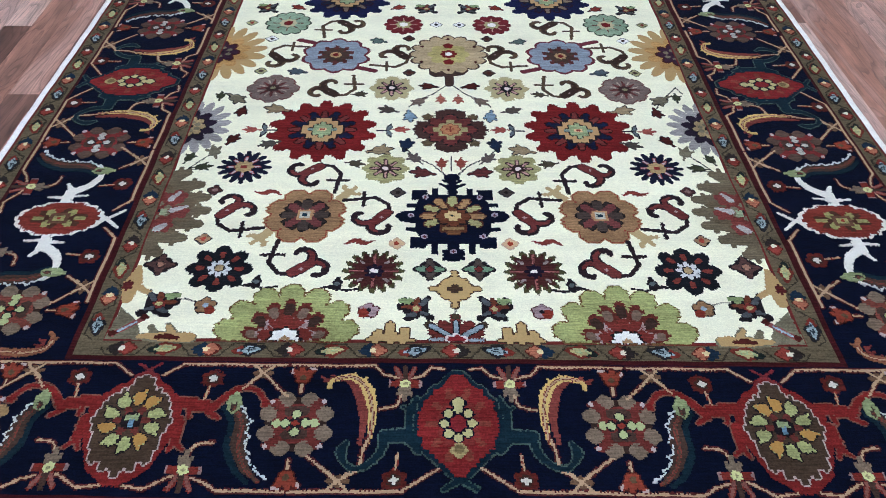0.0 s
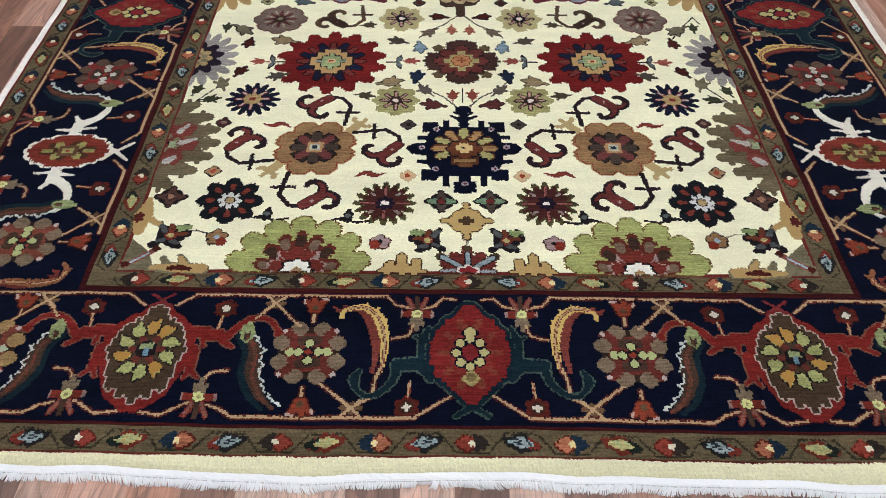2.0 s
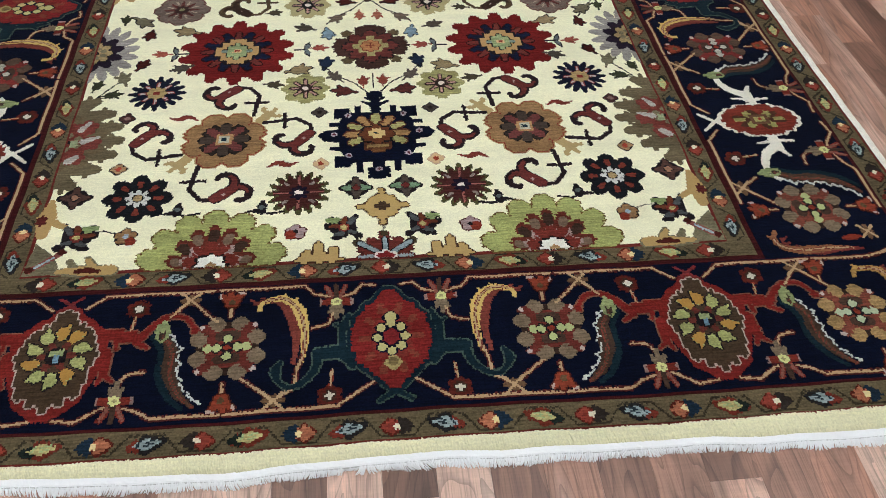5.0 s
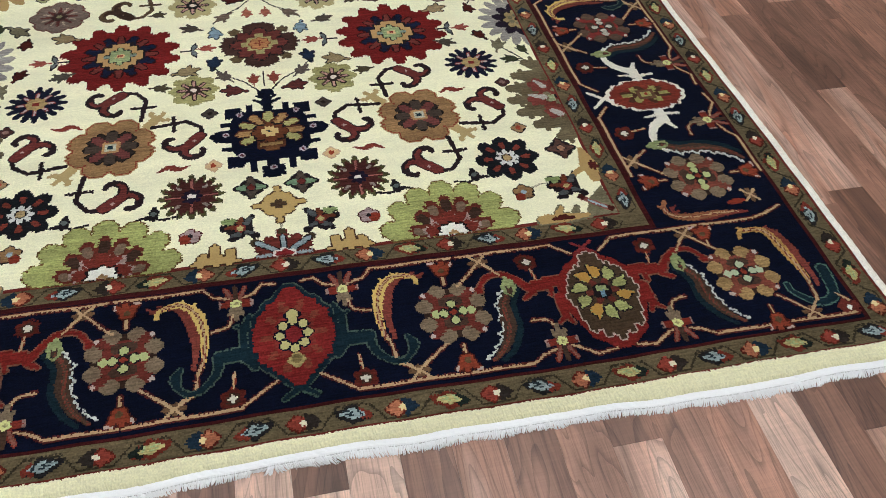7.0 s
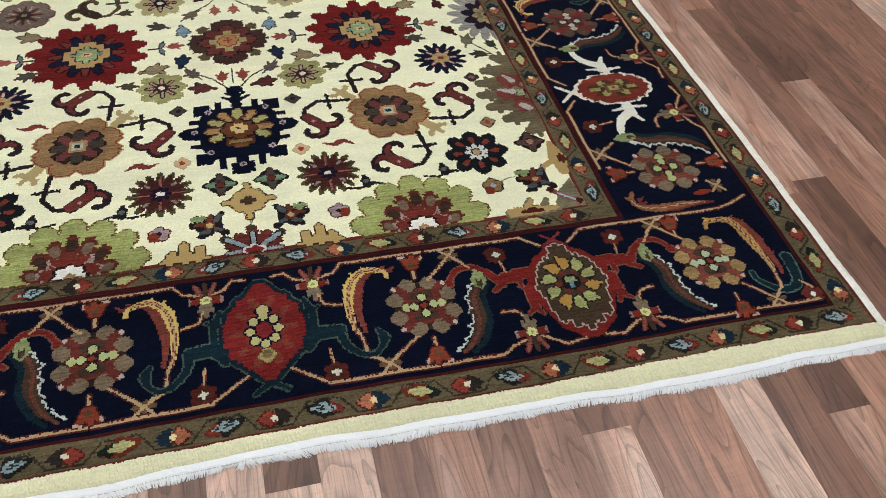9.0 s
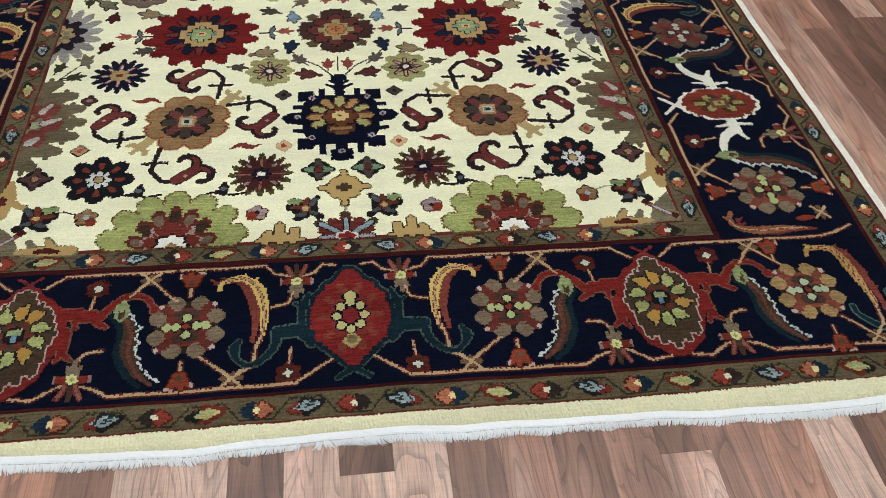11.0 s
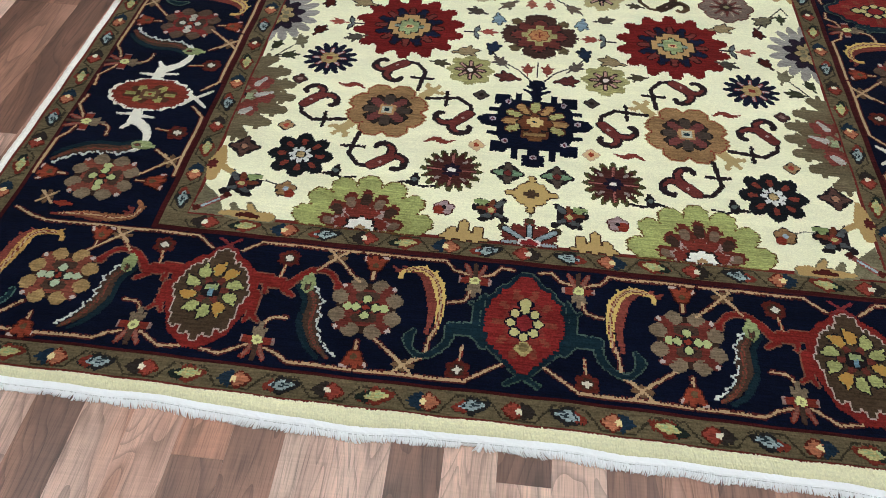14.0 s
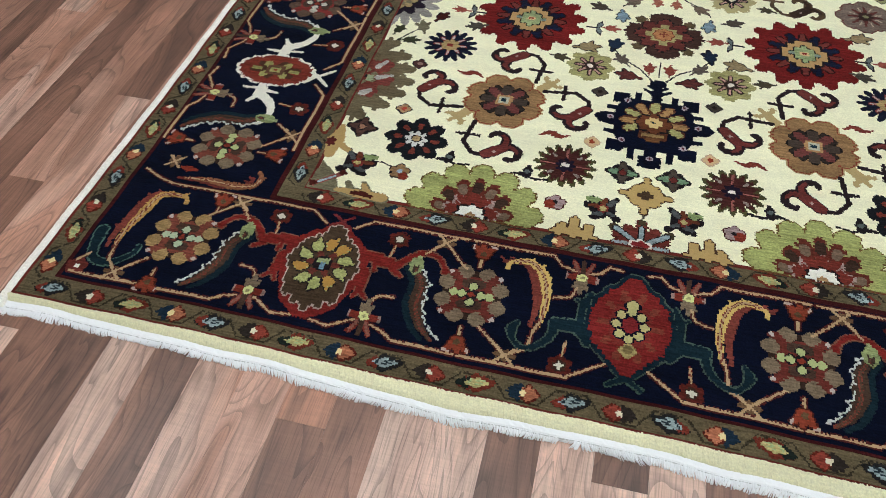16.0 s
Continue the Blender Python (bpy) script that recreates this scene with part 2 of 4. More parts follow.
def stroke(w0, w1, *pts, mid=None):
    """A line through the points, its half width running from w0 over mid to w1."""
    total = sum(math.dist(a, b) for a, b in zip(pts, pts[1:]))

    def f(u, v):
        inside, gone = np.zeros(u.shape, bool), 0.0
        for (xa, ya), (xb, yb) in zip(pts, pts[1:]):
            d = math.dist((xa, ya), (xb, yb))
            s = np.clip(((u - xa) * (xb - xa) + (v - ya) * (yb - ya)) / (d * d), 0, 1)
            q = (gone + s * d) / total
            w = w0 + (w1 - w0) * q
            if mid is not None:
                w = np.where(q < 0.5, w0 + (mid - w0) * q * 2, mid + (w1 - mid) * (q * 2 - 1))
            inside |= np.hypot(u - xa - s * (xb - xa), v - ya - s * (yb - ya)) < w
            gone += d
        return inside
    f.reach = max(math.hypot(*p) for p in pts) + max(w0, w1, mid or 0)
    return f


def curve(*pts, steps=6):
    """A smooth run of points through those given."""
    p = [Vector((*q, 0)) for q in (pts[0],) + pts + (pts[-1],)]
    out = []
    for i in range(1, len(p) - 2):
        for s in range(steps):
            t = s / steps
            a, b, c, d = p[i - 1:i + 3]
            r = 0.5 * (2 * b + (c - a) * t + (2 * a - 5 * b + 4 * c - d) * t * t + (3 * b - a - 3 * c + d) * t ** 3)
            out.append((r.x, r.y))
    return tuple(out) + (pts[-1],)


def join(*shapes):
    def f(u, v):
        m = shapes[0](u, v)
        for s in shapes[1:]:
            m = m | s(u, v)
        return m
    f.reach = max(s.reach for s in shapes)
    return f


def group(*shapes):
    """Several shapes of one dye that stay pieces of their own."""
    f = join(*shapes)
    f.pieces = shapes
    return f


def cut(a, b):
    def f(u, v):
        return a(u, v) & ~b(u, v)
    f.reach = a.reach
    if hasattr(a, "pieces"):
        f.pieces = [cut(piece, b) for piece in a.pieces]
    return f


def ring_of(n, r, shape_r, sx=1.0, sy=1.0, phase=0.0, cx=0.0, cy=0.0):
    """n small discs round a centre."""
    return group(*[rose(shape_r, 4, 0.1, cx=cx + sx * r * math.sin(phase + 2 * math.pi * i / n), cy=cy + sy * r * math.cos(phase + 2 * math.pi * i / n)) for i in range(n)])


def rect(x0, x1, y0, y1):
    return poly((x0, y0), (x1, y0), (x1, y1), (x0, y1))


def steps(shape, k=2):
    """The shape as a weaver counts it: its outline goes in stairs of k knots."""
    q = KNOT * k

    def f(u, v):
        return shape((np.round(u / q - 0.5) + 0.5) * q, (np.round(v / q - 0.5) + 0.5) * q)
    f.reach = shape.reach + q
    if hasattr(shape, "pieces"):
        f.pieces = [steps(piece, k) for piece in shape.pieces]
    return f


def rays(n, r0, r1, w0, w1, phase=0.0, sx=1.0, sy=1.0, picks=None):
    """n spokes round a centre, or those picked of them."""
    turns = [phase + 2 * math.pi * i / n for i in (picks if picks is not None else range(n))]
    return group(*[stroke(w0, w1, (sx * r0 * math.sin(a), sy * r0 * math.cos(a)), (sx * r1 * math.sin(a), sy * r1 * math.cos(a))) for a in turns])


rng = np.random.default_rng(5)


def knots(name, shape, grow, code, spot, z, parent, label=""):
    """The knots that a shape covers, as raised pile. spot: centre x, y, turn, mirror, scale."""
    cx, cy, turn, flip, sc = spot
    n = int((shape.reach * sc) / KNOT) + 3 + grow
    i0, j0 = round(cx / KNOT), round(cy / KNOT)
    ii, jj = np.meshgrid(np.arange(i0 - n, i0 + n + 1), np.arange(j0 - n, j0 + n + 1))
    dx = ii * KNOT - cx + rng.uniform(-0.25, 0.25, ii.shape) * KNOT
    dy = jj * KNOT - cy + rng.uniform(-0.25, 0.25, ii.shape) * KNOT
    c, s = math.cos(radians(turn)), math.sin(radians(turn))
    u, v = (dx * c + dy * s) / sc, (dy * c - dx * s) / sc
    m = shape(-u if flip else u, v)
    for _ in range(grow):
        g = m.copy()
        g[1:] |= m[:-1]
        g[:-1] |= m[1:]
        g[:, 1:] |= m[:, :-1]
        g[:, :-1] |= m[:, 1:]
        m = g
    rows, cols = np.nonzero(m)
    if len(rows) == 0:
        return None
    high, wide = m.shape
    ids = np.arange((high + 1) * (wide + 1)).reshape(high + 1, wide + 1)
    tops = np.stack([ids[rows, cols], ids[rows, cols + 1], ids[rows + 1, cols + 1], ids[rows + 1, cols]], 1)
    pad = np.zeros((high + 2, wide + 2), bool)
    pad[1:-1, 1:-1] = m
    total = ids.size
    walls = []
    for dj, di, a, b in ((-1, 0, 0, 1), (0, 1, 1, 2), (1, 0, 2, 3), (0, -1, 3, 0)):
        rim = ~pad[rows + 1 + dj, cols + 1 + di]
        p, q = tops[rim, a], tops[rim, b]
        walls.append(np.stack([p + total, q + total, q, p], 1))
    faces = np.concatenate([tops] + walls)
    used, back = np.unique(faces, return_inverse=True)
    flat = used % total
    gx, gy = (i0 - n + flat % (wide + 1) - 0.5), (j0 - n + flat // (wide + 1) - 0.5)
    shake = np.sin(gx * 12.9898 + gy * 78.233) * 43758.5453
    shake2 = np.sin(gx * 39.346 + gy * 11.135) * 24634.6345
    px, py = warp((gx + 0.5 * (shake - np.floor(shake)) - 0.25) * KNOT, (gy + 0.5 * (shake2 - np.floor(shake2)) - 0.25) * KNOT)
    co = np.stack([px, py, np.where(used >= total, PILE, z)], 1)
    return mesh_of(name, co.tolist(), back.reshape(-1, 4).tolist(), wool(code), parent, label)


def motif(name, x, y, layers, turn=0.0, flip=False, scale=1.0, mirror=True, lift=0, label=""):
    """One figure of the pattern, and its mirror image across the rug's long axis. layers: (part name, dye, shape, knots of growth)."""
    spots = [(x, y, turn, flip, scale)]
    if mirror and (abs(x) > 0.004 or turn or mirror == 2):
        spots.append((-x, y, -turn, not flip, scale))
    for spot in spots:
        root = None
        stack[0] += 1
        tiny = (stack[0] % 40) * 0.000004
        for i, (nm, code, shape, *more) in enumerate(layers):
            for piece in (shape.pieces if root is not None and hasattr(shape, "pieces") else (shape,)):
                ob = knots(name if root is None else nm, piece, more[0] if more else 0, code, spot, TOP + 0.00022 * (i + lift) + tiny, root or rug, label if root is None else "")
                root = root or ob
        figures.append((root, spot[0], spot[1]))


# figures of the field
def star_medallion(x, y):
    both = (-1, 1)
    body = join(poly((-0.096, 0.05), (-0.07, 0.09), (0.07, 0.09), (0.096, 0.05), (0.094, -0.052), (0.066, -0.1), (-0.066, -0.1), (-0.094, -0.052)),
                *[rect(a * 0.084 - 0.02, a * 0.084 + 0.02, b - 0.02, b + 0.02) for a in both for b in (0.088, -0.094)],
                *[poly((a * 0.147, 0.004), (a * 0.13, 0.022), (a * 0.09, 0.028), (a * 0.09, -0.024), (a * 0.13, -0.018)) for a in both],
                *[rect(min(a * 0.08, a * 0.117), max(a * 0.08, a * 0.117), b - 0.007, b + 0.007) for a in both for b in (0.046, -0.046)],
                *[rect(a * 0.045 - 0.0085, a * 0.045 + 0.0085, b, c) for a in both for b, c in ((0.08, 0.116), (-0.136, -0.09))],
                rect(-0.026, 0.026, -0.156, -0.12), rect(-0.014, 0.014, -0.16, -0.1), rect(-0.013, 0.013, 0.08, 0.178), rect(-0.02, 0.02, 0.15, 0.172),
                *[stroke(0.007, 0.004, (0, 0.112), (a * 0.032, 0.134)) for a in both], *[stroke(0.006, 0.003, (0, 0.135), (a * 0.025, 0.15)) for a in both])
    eyes = ((-0.069, 0.079), (0.069, 0.079), (-0.106, 0.008), (0.106, 0.008), (-0.07, -0.073), (0.072, -0.072), (0.0, -0.127))
    fan = [radians(d) for d in (-118, -90, -60, -30, 0, 30, 60, 90, 118)]
    petal = [stroke(0.008, 0.0105 if i != 4 else 0.012, (0.036 * math.sin(a), 0.005 + 0.034 * math.cos(a)), (0.07 * math.sin(a), 0.005 + 0.064 * math.cos(a))) for i, a in enumerate(fan)]
    motif("star_medallion", x, y, [("body", NAVY, body), ("eye", "b3a4a6", group(*[rose(0.0085, 6, 0.15, cx=a, cy=b) for a, b in eyes])), ("eye_heart", "5a2228", group(*[rose(0.0042, 4, cx=a, cy=b) for a, b in eyes])),
          ("petal_edge", "58301f", join(*petal, rect(-0.03, 0.03, -0.055, -0.02)), 1), ("tan_petal", "a9814f", steps(group(*petal[1::2]))), ("lime_petal", "a9a568", steps(group(*petal[0::2]))),
          ("low_band", "96784a", rect(-0.028, 0.028, -0.05, -0.038)), ("foot", "6b4526", rect(-0.016, 0.016, -0.068, -0.052)), ("disc_edge", INK, rose(0.043, 8, 0.2, 1.05, 0.85), 1), ("disc", "6a3a22", steps(rose(0.043, 8, 0.2, 1.05, 0.85))),
          ("heart", "cdb27a", join(rect(-0.02, 0.02, -0.008, 0.012), rect(-0.012, 0.012, -0.016, 0.02))), ("seed", TEAL, rect(-0.006, 0.006, -0.002, 0.004))], label="navy star medallion with tan petals")


def red_rosette(x, y, code=RED):
    body = steps(join(rose(0.158, 14, 0.34, 1.0, 0.98, sharp=0.75), rose(0.128, 28, 0.1)), 2)
    ring = "6f3129" if code == RED else TAUPE
    motif("red_rosette" if code == RED else "navy_rosette", x, y, [("body", code, body), ("petal_edge", "2c1012", join(rays(8, 0.06, 0.088, 0.013, 0.01, math.pi / 8), rays(8, 0.06, 0.088, 0.011, 0.008)), 1), ("navy_petal", "121a33", steps(rays(8, 0.06, 0.086, 0.014, 0.009, math.pi / 8))), ("rust_petal", ring, rays(8, 0.066, 0.09, 0.009, 0.006)),
          ("disc_edge", INK, join(rect(-0.06, 0.06, -0.022, 0.022), rect(-0.03, 0.03, -0.06, 0.06), rect(-0.045, 0.045, -0.045, 0.045)), 1), ("gold_disc", "c29a62", join(rect(-0.058, 0.058, -0.02, 0.02), rect(-0.022, 0.022, -0.058, 0.058), rect(-0.042, 0.042, -0.042, 0.042))), ("outline", INK, steps(rose(0.037, 8, 0.3)), 1),
          ("heart", "96a877", steps(rose(0.037, 8, 0.3))), ("grey_leaf", "7f9288", group(rect(-0.042, -0.026, -0.005, 0.005), rect(0.026, 0.042, -0.005, 0.005))), ("seed_edge", "d6b486", rect(-0.011, 0.011, -0.007, 0.007)), ("seed", "8e2f24", rect(-0.007, 0.007, -0.003, 0.004))])


def lobed_flower(name, x, y, r, lobes, body, mid, heart, edge=None, seed=WHITE, rays=None, stretch=1.0, depth=0.18):
    layers = []
    if edge:
        layers.append(("edge", edge, rose(r * 1.04, lobes, depth, 1.0, stretch, sharp=0.95 if depth > 0.28 else 0.7), 1))
    layers.append(("petal_layer", body, rose(r, lobes, depth, 1.0, stretch, sharp=0.95 if depth > 0.28 else 0.7)))
    if rays:
        layers.append(("ray", rays, group(*[stroke(0.0022, 0.0022, (0.3 * r * math.sin(a), 0.3 * r * math.cos(a)), (0.68 * r * math.sin(a), 0.68 * r * math.cos(a))) for a in [math.pi * i / 4 for i in range(8)]])))
    layers += [("disc", mid, rose(r * 0.42, 8, 0.25)), ("heart", heart, rose(r * 0.22, 6, 0.15)), ("seed", seed, rose(r * 0.1, 4, 0.1))]
    motif(name, x, y, layers)


def gold_rosette(x, y, body=GOLD, edge="bc9c6a", line="8a3c28"):
    b = steps(join(rose(0.099, 8, 0.3, 1.0, 1.04, phase=0.39, sharp=0.7), rose(0.094, 16, 0.24, 1.02, 1.04, phase=0.2, sharp=0.8)))
    dark = rays(4, 0.024, 0.05, 0.016, 0.011)
    pairs = rays(12, 0.03, 0.054, 0.011, 0.007, picks=(1, 2, 4, 5, 7, 8, 10, 11))
    mauve = rays(4, 0.02, 0.048, 0.01, 0.013, math.pi / 4)
    motif("broad_rosette", x, y, [("halo", edge, b, 2), ("line", line, b, 1), ("body", body, b), ("outline", "1f1917", join(dark, mauve, pairs), 1), ("petal_pair", "2f2723", pairs), ("dark_petal", "463b33", steps(dark)), ("mauve_petal", "713a36", steps(mauve)),
          ("disc", "b58a5a", rect(-0.02, 0.02, -0.02, 0.02)), ("ring", "b8bba4", rect(-0.013, 0.013, -0.012, 0.012)), ("seed", "16303c", rect(-0.007, 0.007, -0.006, 0.005))])


def hook(x, y, turn, flip=False, stem="281d20", scroll="6e302b", spot=True):
    """A bent stem with a cross bar that ends in an S-shaped scroll; it starts at x, y and grows along its own v axis, then bends to -u."""
    st = stroke(0.0058, 0.0058, (0, 0.0), (0.01, 0.08), (-0.016, 0.114), (-0.045, 0.119))
    bar = stroke(0.005, 0.005, (-0.022, 0.052), (0.032, 0.052))
    trunk = stroke(0.013, 0.0125, (-0.05, 0.112), (-0.085, 0.082), mid=0.0145)
    c1 = stroke(0.011, 0.0045, *curve((-0.085, 0.082), (-0.09, 0.052), (-0.076, 0.034), (-0.057, 0.033), (-0.051, 0.046)))
    c2 = stroke(0.010, 0.0045, *curve((-0.085, 0.08), (-0.108, 0.075), (-0.124, 0.088), (-0.123, 0.11), (-0.108, 0.12), (-0.099, 0.117)))
    red = join(trunk, stroke(0.0095, 0.004, *curve((-0.085, 0.082), (-0.09, 0.055), (-0.079, 0.038))), stroke(0.008, 0.004, *curve((-0.085, 0.08), (-0.108, 0.077), (-0.122, 0.092))))
    motif("scroll_hook", x, y, [("outline", stem, join(trunk, c1, c2), 1), ("stem", stem, join(st, bar)), ("scroll", scroll, red), ("spot", "b0968c", join(rect(-0.072, -0.064, 0.0965, 0.1), rect(-0.0695, -0.0665, 0.093, 0.1035)) if spot else rose(0.0025, 4, cx=-0.068, cy=0.098))], turn, flip)


def leaf(x, y, turn, size, code, edge=None, name="leaf"):
    """A small leaf with a stalk and five uneven lobes."""
    z = size
    shape = join(stroke(z * 0.06, z * 0.07, (0, -z * 0.6), (0, -z * 0.2)), stroke(z * 0.29, z * 0.07, (0, -z * 0.05), (0, z * 0.55)), stroke(z * 0.17, z * 0.06, (0, 0), (-z * 0.34, z * 0.3)), stroke(z * 0.17, z * 0.06, (0, 0), (z * 0.35, z * 0.26)), stroke(z * 0.15, z * 0.06, (0, -z * 0.12), (-z * 0.25, -z * 0.1)), stroke(z * 0.15, z * 0.05, (0, -z * 0.12), (z * 0.22, -z * 0.12)))
    motif(name, x, y, ([("edge", edge, shape, 1)] if edge else []) + [("blade", code, shape)], turn)


def twig(w, code, x, y, *pts, name="stem"):
    motif(name, x, y, [("line", code, stroke(w, w, *pts))], lift=-1, mirror=2)


def small_diamond(x, y, r, edge, body, heart, side=None):
    tall, wide = rays(2, 0.0, r * 0.82, r * 0.42, r * 0.16), rays(2, 0.0, r * 0.86, r * 0.38, r * 0.16, math.pi / 2)
    motif("small_diamond", x, y, [("edge", edge, join(tall, wide, rose(r * 0.72, 4, 0.1, phase=math.pi / 4)), 1), ("body", body, join(tall, rose(r * 0.5, 4, 0.1, phase=math.pi / 4))), ("side_lobe", side or body, rays(2, r * 0.45, r * 0.8, r * 0.26, r * 0.12, math.pi / 2)), ("heart_edge", INK, rose(r * 0.34, 4, 0.3), 0), ("heart", heart, rose(r * 0.26, 4, 0.3))])


def posy(x, y, turn=0.0, flip=False, s=1.0):
    """A dark bunch of leaves with a green one on its outer side."""
    mass = join(rose(0.026, 6, 0.2), stroke(0.011, 0.008, (0, 0), (0.026, 0.026)), stroke(0.01, 0.006, (0, 0), (-0.026, 0.03)), stroke(0.01, 0.006, (0, 0), (0.034, 0.006)), stroke(0.01, 0.007, (0, 0), (0.016, -0.028)), stroke(0.011, 0.006, (0, 0), (-0.024, -0.02)), stroke(0.008, 0.005, (0, 0), (-0.036, -0.03)))
    motif("posy", x, y, [("foliage", INK, steps(mass), 1), ("grey_leaf", "4d5152", group(stroke(0.007, 0.005, (-0.014, 0.014), (-0.024, 0.028)), stroke(0.007, 0.005, (0.006, -0.016), (0.018, -0.02)), stroke(0.006, 0.004, (-0.014, -0.012), (-0.024, -0.016)))), ("green_leaf", "86985f", steps(stroke(0.01, 0.009, (0.018, 0.024), (0.028, 0.026)))),
          ("rust_leaf", "66341f", group(stroke(0.007, 0.005, (0.0, 0.018), (-0.004, 0.03)), stroke(0.006, 0.004, (0.014, 0.006), (0.03, 0.006)))), ("bud", "7a2c22", rose(0.013, 4, 0.2)), ("heart", "b9a768", rose(0.0075, 4))], turn, flip, s)


Y0 = 1.212     # near edge of the field
star_medallion(0.0, 1.615)
spiky = steps(join(rose(0.112, 4, 0.35, 0.95, 1.0, sharp=1.2), rose(0.106, 16, 0.34, sharp=0.8)))
motif("brown_flower", 0.0, 2.0, [("body", "452d26", spiky), ("olive_tip", "5f5036", group(*[rose(0.018, 5, 0.3, cx=a * 0.066, cy=b * 0.066) for a in (-1, 1) for b in (-1, 1)])), ("step_edge", INK, steps(rose(0.076, 8, 0.3, sharp=0.8), 3), 1), ("step", "68302a", steps(rose(0.076, 8, 0.3, sharp=0.8), 3)),
      ("ring", "a59c66", join(rect(-0.05, 0.05, -0.01, 0.01), rect(-0.012, 0.012, -0.05, 0.05), rect(-0.032, 0.032, -0.03, 0.03))), ("heart_edge", "7a3324", rose(0.028, 8, 0.25), 1), ("heart", "b57a4c", rose(0.028, 8, 0.25)), ("seed", "8a3d28", join(rect(-0.014, 0.014, -0.002, 0.003), rect(-0.002, 0.003, -0.014, 0.014)))])
red_rosette(0.366, 1.997)
gold_rosette(0.369, 1.621)


def pale_flower(x, y, r, body, disc):
    """A pale flower with a dark starry heart and pink rays."""
    motif("olive_flower", x, y, [("petal_layer", body, steps(join(rose(r * 1.04, 8, 0.3, 1.0, 1.05, sharp=0.6), rose(r * 0.92, 24, 0.16, 1.0, 1.03)))), ("disc", disc, rose(r * 0.46, 8, 0.3), 0), ("ray_edge", disc, rays(8, r * 0.3, r * 0.62, 0.0035, 0.0035), 1), ("ray", "b98b80", rays(8, r * 0.3, r * 0.6, 0.003, 0.003)), ("core", disc, rose(r * 0.28, 8, 0.2)), ("heart", "d8c9bd", rose(r * 0.14, 4))])


pale_flower(0.178, 1.815, 0.061, "a09a62", "33231f")
pale_flower(0.176, 2.224, 0.066, "bcae78", "1c1718")
motif("mauve_flower", 0.54, 2.22, [("edge", "6a342c", steps(rose(0.076, 8, 0.2, sharp=0.6)), 1), ("petal_layer", "78665b", steps(rose(0.076, 8, 0.2, sharp=0.6))), ("ray", "5f2f2a", rays(8, 0.02, 0.046, 0.006, 0.003)), ("line", "b8a48c", rays(8, 0.03, 0.046, 0.002, 0.002, math.pi / 8)), ("disc", "3c2622", rose(0.022, 8, 0.2)), ("heart", "7d7a58", rose(0.008, 4))])
motif("dark_flower", 0.556, 1.82, [("body", "131628", steps(rose(0.073, 16, 0.42, sharp=0.8), 1)), ("ray_edge", "8c3a34", rays(8, 0.02, 0.042, 0.0055, 0.0045), 0), ("ray", "c9b2aa", rays(8, 0.03, 0.042, 0.003, 0.002)), ("disc", "b59a62", rose(0.026, 8, 0.2)), ("heart", "8c3226", rect(-0.008, 0.008, -0.006, 0.006))])
motif("maroon_flower", 0.187, 1.421, [("tips", "4c4a2a", steps(rose(0.074, 16, 0.42, sharp=0.75), 1)), ("body", "47211d", steps(rose(0.06, 16, 0.3))), ("ray", "9a5b52", rays(4, 0.024, 0.056, 0.002, 0.002)), ("grey_tip", "8e8076", rays(4, 0.038, 0.048, 0.004, 0.003, math.pi / 4)), ("disc", "1b1424", rose(0.024, 8, 0.4)), ("heart", "e4ddd0", rect(-0.008, 0.008, -0.006, 0.006))])
motif("dark_flower", 0.545, 1.427, [("body", "17191d", steps(join(rose(0.079, 8, 0.45, sharp=0.5), rose(0.06, 16, 0.1)), 1)), ("drop", "7a3426", rays(8, 0.04, 0.05, 0.0055, 0.0075)), ("star", "cfd1cb", steps(rose(0.028, 8, 0.45, sharp=0.8), 1)), ("star_heart", "17191d", rose(0.014, 8, 0.2)), ("heart", "b49a68", rose(0.011, 6))])
small_diamond(0.057, 1.428, 0.037, INK, "4c4138", "6b2a24", "72906e")
small_diamond(0.685, 1.439, 0.037, INK, "583c34", "a3765a")
for fx, fy, fc, fh in ((0.604, 1.53, "a8845c", "b0442c"), (0.136, 1.516, "d0ae80", "9c3c20"), (0.14, 1.713, "4a403a", "2a1e1c"), (0.615, 1.72, "4c2e2a", "8a6a60"), (0.59, 2.532, WHITE, BROWN), (0.592, 2.322, OLIVE, BROWN), (0.13, 2.54, BROWN, MAROON), (0.126, 2.317, BROWN, MAROON), (0.04, 2.64, WHITE, INK), (0.677, 2.647, OLIVE, RUST)):
    motif("tiny_rosette", fx, fy, [("edge", INK if fc != "d0ae80" else "c9a888", rose(0.018, 4, 0.35), 1), ("petal_layer", fc, rose(0.018, 4, 0.35)), ("heart", fh, rose(0.0075, 4))])
# yellow cross flower and fan at the foot of the axis
cross_petals = steps(join(rays(4, 0.0, 0.05, 0.019, 0.007), rays(4, 0.0, 0.03, 0.014, 0.01, math.pi / 4)))
motif("yellow_flower", 0.0, 1.364, [("edge", "4a3222", cross_petals, 1), ("petal_layer", "c6a462", cross_petals), ("heart", "4a3626", join(rect(-0.018, 0.018, -0.005, 0.007), rect(-0.009, 0.009, -0.012, 0.015)))])
twig(0.003, INK, 0.0, 1.3, (0, 0.02), (0, -0.02))
below = poly((-0.3, 0.0), (0.3, 0.0), (0.3, -0.3), (-0.3, -0.3))
dome = cut(steps(join(rose(0.06, 12, 0.2, 1.05, 1.1), rect(-0.012, 0.012, 0, 0.078)), 3), below)
